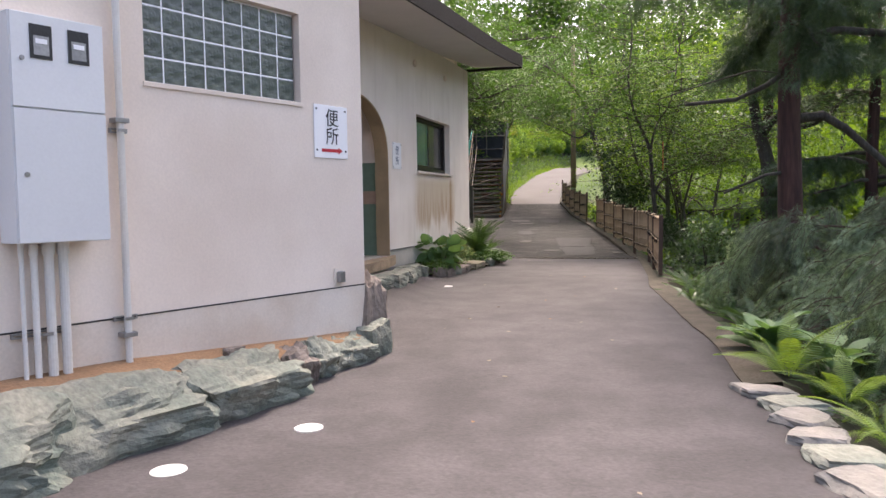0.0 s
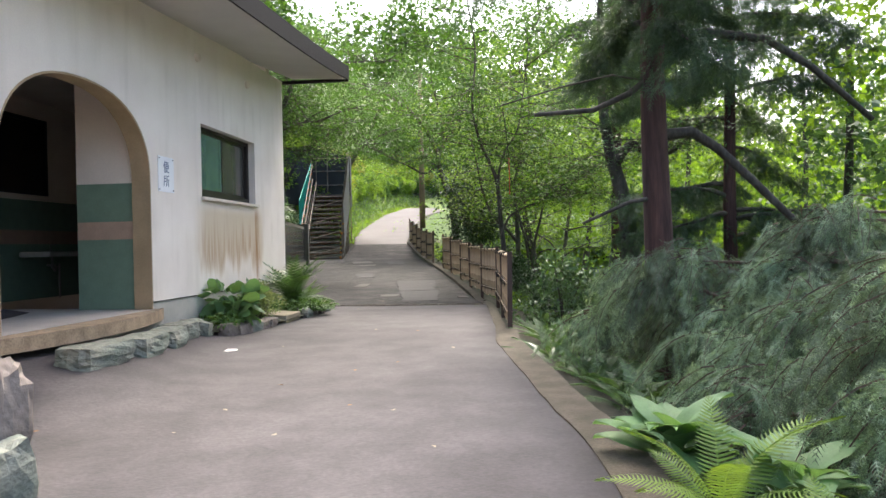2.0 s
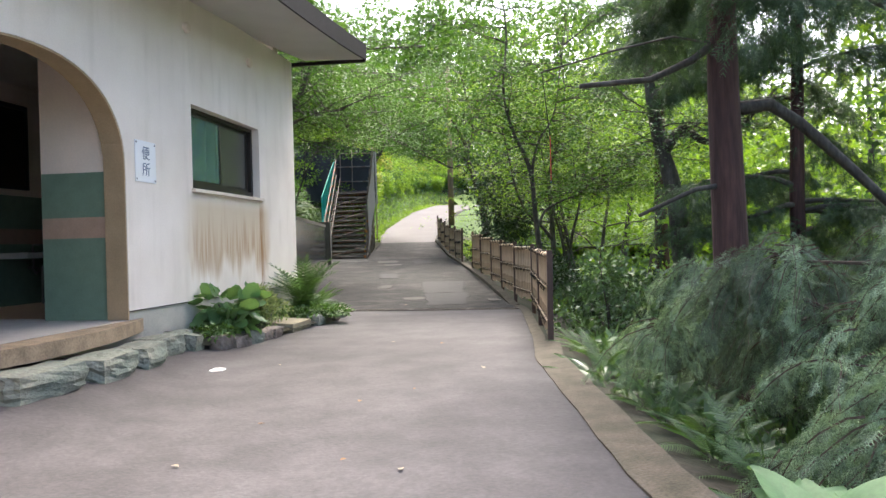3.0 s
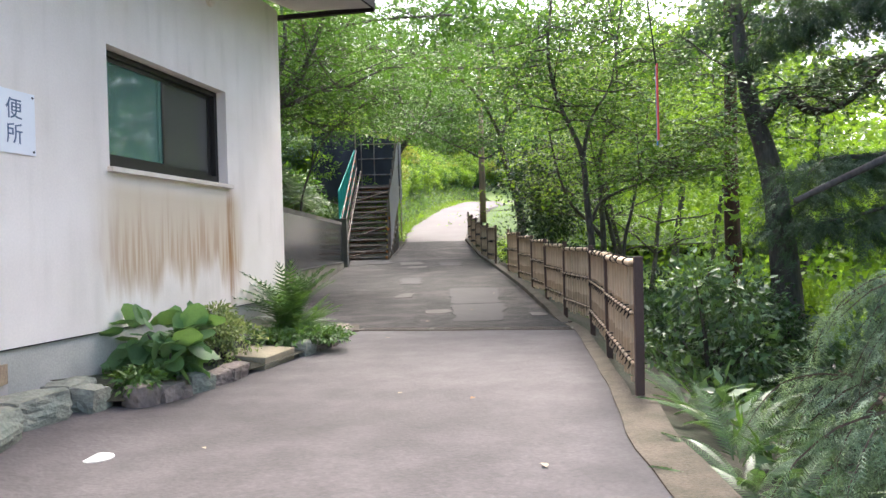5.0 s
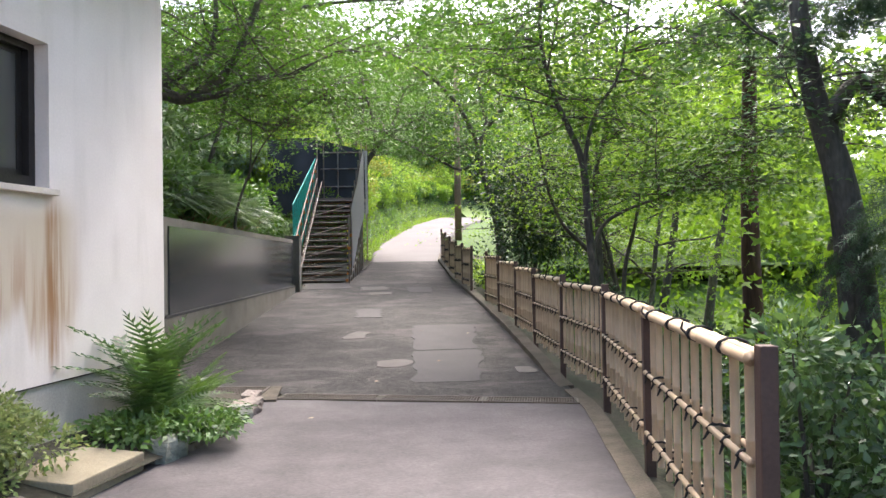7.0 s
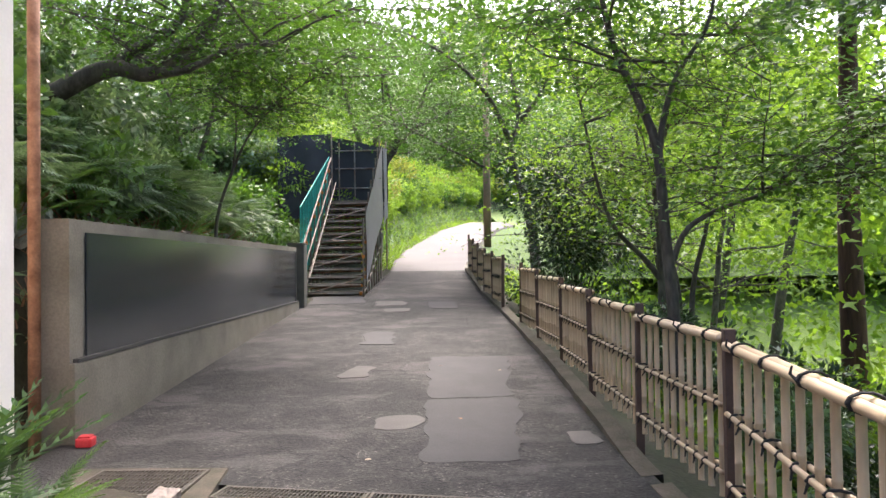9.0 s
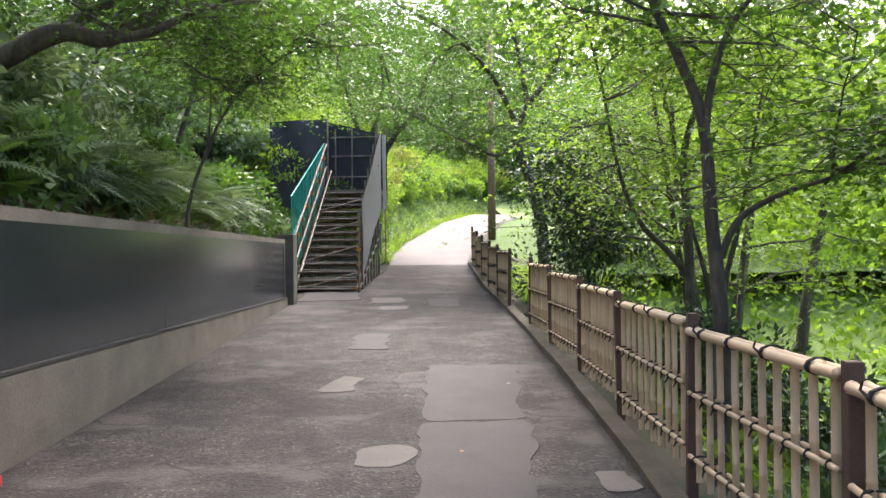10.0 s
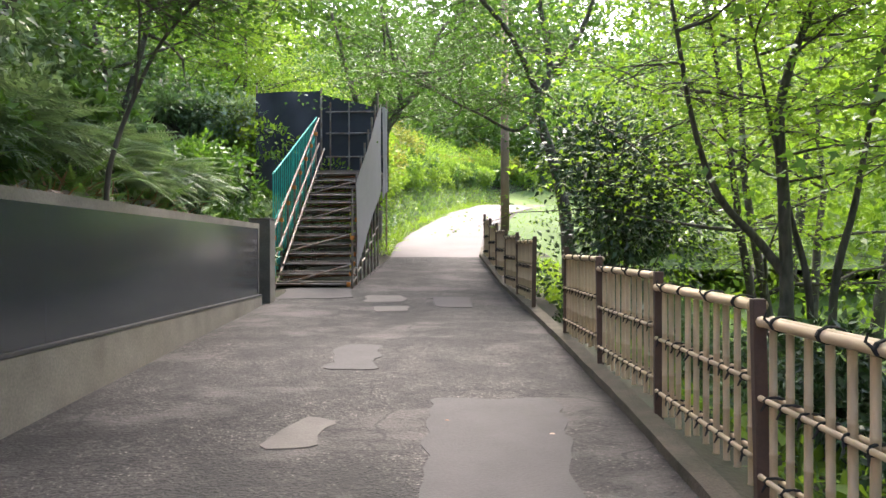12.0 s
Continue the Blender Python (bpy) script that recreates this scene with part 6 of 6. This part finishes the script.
# left bank
rg0 = random.Random(18)
for k in range(34):
    y = 19.3 + 0.33 * k + rg0.uniform(-0.2, 0.2)
    x = lerp_table(y, LEFT_EDGE) - 0.75 - rg0.uniform(0, 2.4)
    m_ = (LEAF_MID, LEAF_BANK, LEAF_FERN)[k % 3]
    leafy("bank_shrub", "mixed leafy undergrowth on the steep bank", "shrub", (x, y, land_z(x, y) - 0.05), (rg0.uniform(0.5, 0.8), rg0.uniform(0.5, 0.8), rg0.uniform(0.4, 0.6)), 1300, 0.13, m_, 300 + k, shape=OVATE if k % 2 else BROAD, group="undergrowth on the bank")
for k in range(40):
    y = 19.2 + 0.28 * k + rg0.uniform(-0.2, 0.2)
    x = lerp_table(y, LEFT_EDGE) - 0.62 - rg0.uniform(0, 1.5)
    fern((x, y, land_z(x, y)), 9, rg0.uniform(0.5, 0.8), "green fern on the bank above the wall", 340 + k, group="ferns on the bank")
for k in range(44):
    y = 19.2 + 0.21 * k + rg0.uniform(-0.15, 0.15)
    x = lerp_table(y, LEFT_EDGE) - 0.75 - rg0.uniform(0, 0.9)
    fern((x, y, land_z(x, y) + 0.30), 12, rg0.uniform(0.65, 1.0), "fern drooping over the wall top, greyed by painted sky light", 1400 + k, LEAF_BANK, FROND_ARCH, rise=(-0.15, 0.7), toward=rg0.uniform(-0.9, 0.5), group="ferns drooping over the wall")
for k in range(34):
    y = 19.15 + 0.26 * k + rg0.uniform(-0.08, 0.08)
    x = lerp_table(y, LEFT_EDGE) - 0.58 - rg0.uniform(0, 0.25)
    rock("bank_stone", "rough grey-brown stone on the bank above the wall", "rock", "stones above the wall", rg0.uniform(0.2, 0.34), rg0.uniform(0.22, 0.38), rg0.uniform(0.16, 0.30), pose(x, y, land_z(x, y) + 0.02, rg0.uniform(-15, 15), rg0.uniform(-15, 15), rg0.uniform(0, 90)), 1500 + k, ROCK_BROWN if k % 2 else ROCK, 4, 0.25)

# planting bed by the wall
def bed(a, n_):
    p_ = W2 @ Vector((a, -n_, 0))
    return (p_.x, p_.y, road_z(p_.x, p_.y) + 0.09)


leafy("broad_leaf_plant", "low plant with big round green leaves in the bed", "plant", bed(0.9, 0.36), (0.36, 0.36, 0.26), 150, 0.19, LEAF_BIG, 401, shape=ROUND, up=3.0, lumps=10)
leafy("variegated_shrub", "small shrub with pale variegated leaves in the bed", "shrub", bed(1.75, 0.30), (0.42, 0.36, 0.28), 3800, 0.042, LEAF_VARIEG, 402, lumps=10)
fern(bed(3.3, 0.36), 34, 0.92, "large lush fern in the planting bed", 403, LEAF_BED, FROND_LACY, rise=(0.9, 5.0))
fern(bed(3.25, 0.40), 40, 0.62, "spreading dark fern in the planting bed", 408, LEAF_MID, FROND_LACY, rise=(0.25, 1.6))
fern(bed(3.72, 0.36), 34, 0.5, "small fern with pale tips beside the large one", 404, LEAF_FERN, FROND_ARCH, rise=(0.3, 2.2))
leafy("ground_cover", "low green ground cover in the planting bed", "plant", bed(2.95, 0.38), (0.5, 0.5, 0.10), 1500, 0.06, LEAF_FERN, 405, up=2, lumps=14, stems=False)
leafy("ground_cover", "low green ground cover in the planting bed", "plant", bed(3.1, 0.62), (0.5, 0.5, 0.09), 1200, 0.06, LEAF_FERN, 406, up=2, lumps=12, stems=False)
leafy("ground_cover", "low green ground cover in the planting bed", "plant", bed(0.5, 0.35), (0.35, 0.35, 0.09), 500, 0.06, LEAF_FERN, 407, up=2, lumps=8, stems=False)

# plants at the downhill kerb
def wavy_leaf():
    """A long soft leaf with a folded midrib and wavy margin."""
    vs, fs, n_ = [], [], 9
    for i in range(n_ + 1):
        u = i / n_
        w_ = 0.33 * math.sin(math.pi * (0.04 + 0.93 * u) ** 0.8) + 0.012
        z = 0.32 * u - 0.62 * u * u
        vs += [(u, w_, z + 0.06 + 0.025 * math.sin(7 * u + 1)), (u, w_ * 0.5, z + 0.045), (u, 0, z), (u, -w_ * 0.5, z + 0.045), (u, -w_, z + 0.06 + 0.025 * math.sin(8 * u))]
    for i in range(n_):
        for k in range(4):
            fs.append((5 * i + k, 5 * i + k + 1, 5 * i + k + 6, 5 * i + k + 5))
    return vs, fs


def rosette(base, count, size, seed, shape, label):
    rg = np.random.default_rng(seed)
    t = thing("big_leaf_plant", label, "plant", at=pose(*base))
    for i in range(count):
        a, up = 2.4 * i + rg.uniform(-0.3, 0.3), rg.uniform(0.05, 1.5)
        ax = np.array([[math.cos(a), math.sin(a), up]])
        nr = np.array([[-math.cos(a) * up, -math.sin(a) * up, 1.0]]) + rg.normal(0, 0.15, (1, 3))
        o = new("leaf", leaf_mesh("leaf", np.array([[0.10 * math.cos(a) * rg.uniform(), 0.10 * math.sin(a), 0.16 * rg.uniform()]]), ax, nr, np.array([size * rg.uniform(0.75, 1.15)]), shape, LEAF_BIG))
        for p_ in o.data.polygons:
            p_.use_smooth = True
        o.parent = t
    return t


WAVY = wavy_leaf()
rosette((3.28, 7.45, -0.10), 26, 0.31, 411, WAVY, "plant with large soft pale green leaves at the kerb")
rosette((3.5, 6.75, -0.12), 18, 0.28, 414, WAVY, "plant with large soft pale green leaves at the kerb")
fern((3.12, 6.72, -0.12), 10, 0.58, "bright lime-green fern at the kerb", 412, LEAF_LIME, FROND_NEAR, rise=(0.4, 1.9))
fern((3.2, 6.1, -0.15), 10, 0.52, "bright lime-green fern at the kerb", 413, LEAF_LIME, FROND_NEAR, rise=(0.2, 1.3))
fern((3.05, 5.4, -0.18), 9, 0.45, "bright lime-green fern at the kerb", 415, LEAF_LIME, FROND_NEAR, rise=(0.1, 1.0))
for k in range(22):
    y = 4.2 + 0.42 * k
    x = lerp_table(y, RIGHT_EDGE) + 0.5 + rg0.uniform(0, 0.35)
    fern((x, y, road_z(x, y) - 0.2), 8, rg0.uniform(0.4, 0.65), "dark green fern beside the kerb", 420 + k, LEAF_MID if k % 2 or y < 8 else LEAF_BED, rise=(0.1, 1.2), group="ferns beside the kerb")

# leaf carpet over the bank and the slope
def carpet(name, label, spots, size, mat, seed, shape=OVATE, tall=0.22):
    rg = np.random.default_rng(seed)
    pos = np.array([(x, y, land_z(x, y) + tall * rg.uniform() ** 1.5) for x, y in spots])
    n_ = len(pos)
    o = new(name, leaf_mesh(name, pos, unit(rg, n_, 0.1), unit(rg, n_, 1.4), size * rg.uniform(0.5, 1.3, n_), shape, mat))
    return tagged(o, label, "undergrowth", kind="stuff")


rgc = random.Random(4)


def left_spots(n_, far):
    out = []
    for _ in range(n_):
        y = rgc.uniform(19.0, 66.0)
        l = min(lerp_table(y, LEFT_EDGE), 1.25 if 28.5 < y < 35 else 99) - 0.5
        out.append((l - far * rgc.random() ** 1.3, y))
    return out


def right_spots(n_, far):
    out = []
    for _ in range(n_):
        y = rgc.uniform(2.0, 35.0)
        out.append((lerp_table(y, RIGHT_EDGE) + 0.75 + far * rgc.random() ** 1.2, y))
    return out


carpet("bank_undergrowth", "leafy creepers covering the bank", left_spots(24000, 9.0), 0.16, LEAF_MID, 951)
carpet("bank_undergrowth", "creepers covering the bank, greyed by painted sky light", left_spots(12000, 6.0), 0.14, LEAF_BANK, 952)
carpet("bank_grass", "arching grass tufts on the bank", left_spots(5000, 3.0), 0.5, LEAF_FERN, 953, BLADE, 0.05)
carpet("slope_undergrowth", "leafy undergrowth covering the slope", [p_ for p_ in right_spots(22000, 7.5) if p_[1] < 17.5], 0.14, LEAF_MID, 954)
carpet("slope_undergrowth", "bright leafy undergrowth covering the slope", [p_ for p_ in right_spots(24000, 7.5) if p_[1] >= 17.5], 0.15, LEAF_SUNLIT, 960)
carpet("slope_grass", "grass and weeds beside the path", right_spots(3500, 1.2), 0.3, LEAF_FERN, 955, BLADE, 0.03)
carpet("verge_grass", "sunlit pale grass on the verge beside the far path", [(min(lerp_table(y, LEFT_EDGE), 99) - 0.05 - 2.2 * u ** 1.2, y) for y, u in [(rgc.uniform(34.8, 60), rgc.random()) for _ in range(7000)]], 0.38, LEAF_SUNLIT, 956, BLADE, 0.03)
carpet("bank_overhang", "dry brown fronds hanging over the wall top", [(lerp_table(y, LEFT_EDGE) - 0.38 - 0.4 * u, y) for y, u in [(rgc.uniform(19.2, 28), rgc.random()) for _ in range(1100)]], 0.32, LEAF_BROWN, 957, BLADE, 0.25)
for k in range(44):
    y = 35.5 + 0.72 * k
    d_ = 1.9 if k % 2 else 3.4
    x = lerp_table(y, LEFT_EDGE) - d_ - rg0.uniform(0, 0.5)
    r = rg0.uniform(0.8, 1.3) * (1.0 if k % 2 else 1.4)
    leafy("verge_bush", "sunlit yellow-green bush beside the far path", "bush", (x, y, land_z(x, y) - 0.2), (r, r, r * 0.75), 2600, 0.15, (LEAF_SUNLIT, LEAF_SUNLIT, LEAF_GOLD, LEAF_MAPLE)[k % 4], 1000 + k, lumps=11, group="bushes beside the far path", stems=False)
for k in range(46):
    x, y = rg0.uniform(-0.3, 3.0), rg0.uniform(4, 17)
    if k % 2:
        x, y = rg0.uniform(1.6, 4.8), rg0.uniform(17.9, 27)
    if W2.inverted() @ Vector((x, y, 0)) and (W2.inverted() @ Vector((x, y, 0))).y > -1.0 or x > lerp_table(y, RIGHT_EDGE) - 0.2:
        continue
    fl = new("fallen_leaf", leaf_mesh("fallen_leaf", np.zeros((1, 3)), np.array([[1.0, 0, 0]]), np.array([[0, 0.1, 1.0]]), np.array([rg0.uniform(0.03, 0.06)]), BROAD, LEAF_DRY if k % 3 else LEAF_BROWN))
    fl.matrix_world = pose(x, y, road_z(x, y) + 0.014, 0, 0, rg0.uniform(0, 360))
    tagged(fl, "small dry fallen leaf lying on the path", "leaf", "fallen leaves")

# far bushes and woods
for k, (x, y, r, m_) in enumerate(((2.6, 36.5, 1.3, LEAF_SUNLIT), (2.6, 39.5, 1.5, LEAF_SUNLIT), (2.9, 42.5, 1.4, LEAF_GOLD), (3.2, 45.5, 1.5, LEAF_SUNLIT), (3.9, 49, 1.6, LEAF_GOLD), (4.8, 53, 1.6, LEAF_SUNLIT), (1.0, 41, 1.8, LEAF_SUNLIT), (1.6, 47, 2.0, LEAF_SUNLIT))):
    leafy("roadside_bush", "sunlit yellow-green bush on the roadside bank", "bush", (x, y, land_z(x, y) - 0.1), (r, r, r * 0.8), 5000, 0.14, m_, 500 + k, lumps=14, group="bushes on the roadside bank")


for k in range(12):
    x, y = 4.5 + 2.3 * k, 62.5 + 0.8 * k + 2 * rg0.random()
    leafy("crest_bush", "bright bush beyond the top of the path", "bush", (x, y + 4, land_z(x, y + 4) - 0.3), (2.6, 2.2, 2.0), 3500, 0.3, LEAF_SUNLIT if k % 3 else LEAF_GOLD, 900 + k, lumps=14, group="bushes beyond the crest")


def woods(name, label, boxes, count, size, mat, seed):
    rg = np.random.default_rng(seed)
    P_ = []
    for (x, y, z, r, h) in boxes:
        n_ = int(count)
        lumps = 26
        lc = unit(rg, lumps) * rg.uniform(0.4, 0.95, (lumps, 1)) * [r, r, h] + [x, y, z]
        w_ = rg.integers(0, lumps, n_)
        P_.append(lc[w_] + unit(rg, n_) * (rg.uniform(0.5, 1.0, n_) * 0.36)[:, None] * [r, r, h])
    pos = np.concatenate(P_)
    o = new(name, leaf_mesh(name, pos, unit(rg, len(pos)), unit(rg, len(pos), 1.2), size * rg.uniform(0.6, 1.3, len(pos)), MAPLE, mat))
    return tagged(o, label, "woods", kind="stuff")


rg1 = random.Random(77)
woods("far_woods", "bright green woods beyond the valley", [(22 + 14 * rg1.random(), 4 + 5.5 * k, 1.0 + 3 * rg1.random(), 6, 6) for k in range(12)], 5200, 0.42, LEAF_SUNLIT, 601)
woods("far_woods", "green woods beyond the top of the path", [(-12 + 5 * k, 66 + 8 * rg1.random(), 7 + 3 * rg1.random(), 6, 7) for k in range(10)], 6000, 0.45, LEAF_MAPLE, 602)
for k in range(46):
    y = 19.5 + 0.38 * k + rg0.uniform(-0.3, 0.3)
    x = lerp_table(y, LEFT_EDGE) - 2.2 - rg0.uniform(0, 5.0)
    leafy("hill_bush", "leafy bush on the wooded hillside", "bush", (x, y, land_z(x, y) - 0.1), (rg0.uniform(0.8, 1.2), rg0.uniform(0.8, 1.2), rg0.uniform(0.7, 1.2)), 2200, 0.16, (LEAF_MID, LEAF_BANK, LEAF_MAPLE)[k % 3], 800 + k, lumps=10, group="bushes on the hillside")
woods("far_woods", "tall pale green woods behind the crest", [(-20 + 8 * k, 84 + 6 * rg1.random(), 16.5 + 4 * rg1.random(), 8, 12) for k in range(9)], 7500, 0.7, LEAF_MAPLE, 607)
woods("hill_woods", "dense green woods on the hill above the bank", [(-8.0 - 4 * rg1.random(), 19 + 3.2 * k, 7.0 + 3.5 * rg1.random(), 4.0, 4.2) for k in range(13)], 7500, 0.2, LEAF_MID, 603)
woods("slope_woods", "shaded trees down the slope", [(11.5, 8.5, 1.5, 3.2, 4.0), (12.5, 12, 2.5, 3.2, 4.5), (10.5, 5.5, 1.0, 3.0, 3.5), (13.5, 16, 3.5, 3.0, 4.0)], 6000, 0.17, LEAF_MID, 606)
woods("hill_woods", "dark woods behind the building", [(-9 - 3 * k, 8 + 6 * k, 6, 5, 6) for k in range(3)], 4000, 0.3, LEAF_DARK, 604)
woods("near_woods", "leafy trees down the slope", [(12 + 4 * rg1.random(), 8 + 4.2 * k, 2.0 + 3.5 * rg1.random(), 3.2, 3.4) for k in range(9)], 2200, 0.2, LEAF_SUNLIT, 605)
for k in range(7):
    x, y = 11 + 6 * rg1.random(), 12 + 4.5 * k
    tt = thing("slope_tree_trunk", "grey trunk of a tree down the slope", "tree", "trees down the slope", at=pose(x, y, land_z(x, y)))
    part("trunk", tubed(limb(np.random.default_rng(700 + k), (0, 0, -0.5), (0.1, 0, 1), 9, 8, 0.06, 0.05), [0.16 - 0.014 * i for i in range(9)], 10), BARK, tt, smooth=True)
meadow = grid_sheet("meadow", spread([(11, 70, 3)]), spread([(0, 90, 3)]), lambda x, y: land_z(x, y) + 0.06, GRASS)
tagged(meadow, "bright grassy clearing below the path", "grass", kind="structure")
lawn = grid_sheet("lawn", spread([(0, 1, 0.1)]), spread([(0, 1, 0.05)]), lambda u, v: 0.0, LAWN)
for v_ in lawn.data.vertices:
    y_ = 35.2 + 29.0 * v_.co.y
    x_ = lerp_table(y_, RIGHT_EDGE) + 0.35 + 22.0 * v_.co.x
    v_.co = (x_, y_, max(land_z(x_, y_), road_z(x_, y_) - 0.5) + 0.07)
tagged(lawn, "mown sunlit lawn beside the far path", "grass", kind="structure")
carpet("lawn_grass", "short bright grass blades on the lawn", [(lerp_table(y, RIGHT_EDGE) + 0.3 + 5.0 * u, y) for y, u in [(rgc.uniform(34.5, 58), rgc.random()) for _ in range(6000)]], 0.2, LEAF_SUNLIT, 958, BLADE, 0.02)
carpet("valley_undergrowth", "bright leafy growth filling the hollow below the path", [(rgc.uniform(9.5, 24.0), rgc.uniform(10.0, 40.0)) for _ in range(15000)], 0.30, LEAF_SUNLIT, 959, OVATE, 1.1)
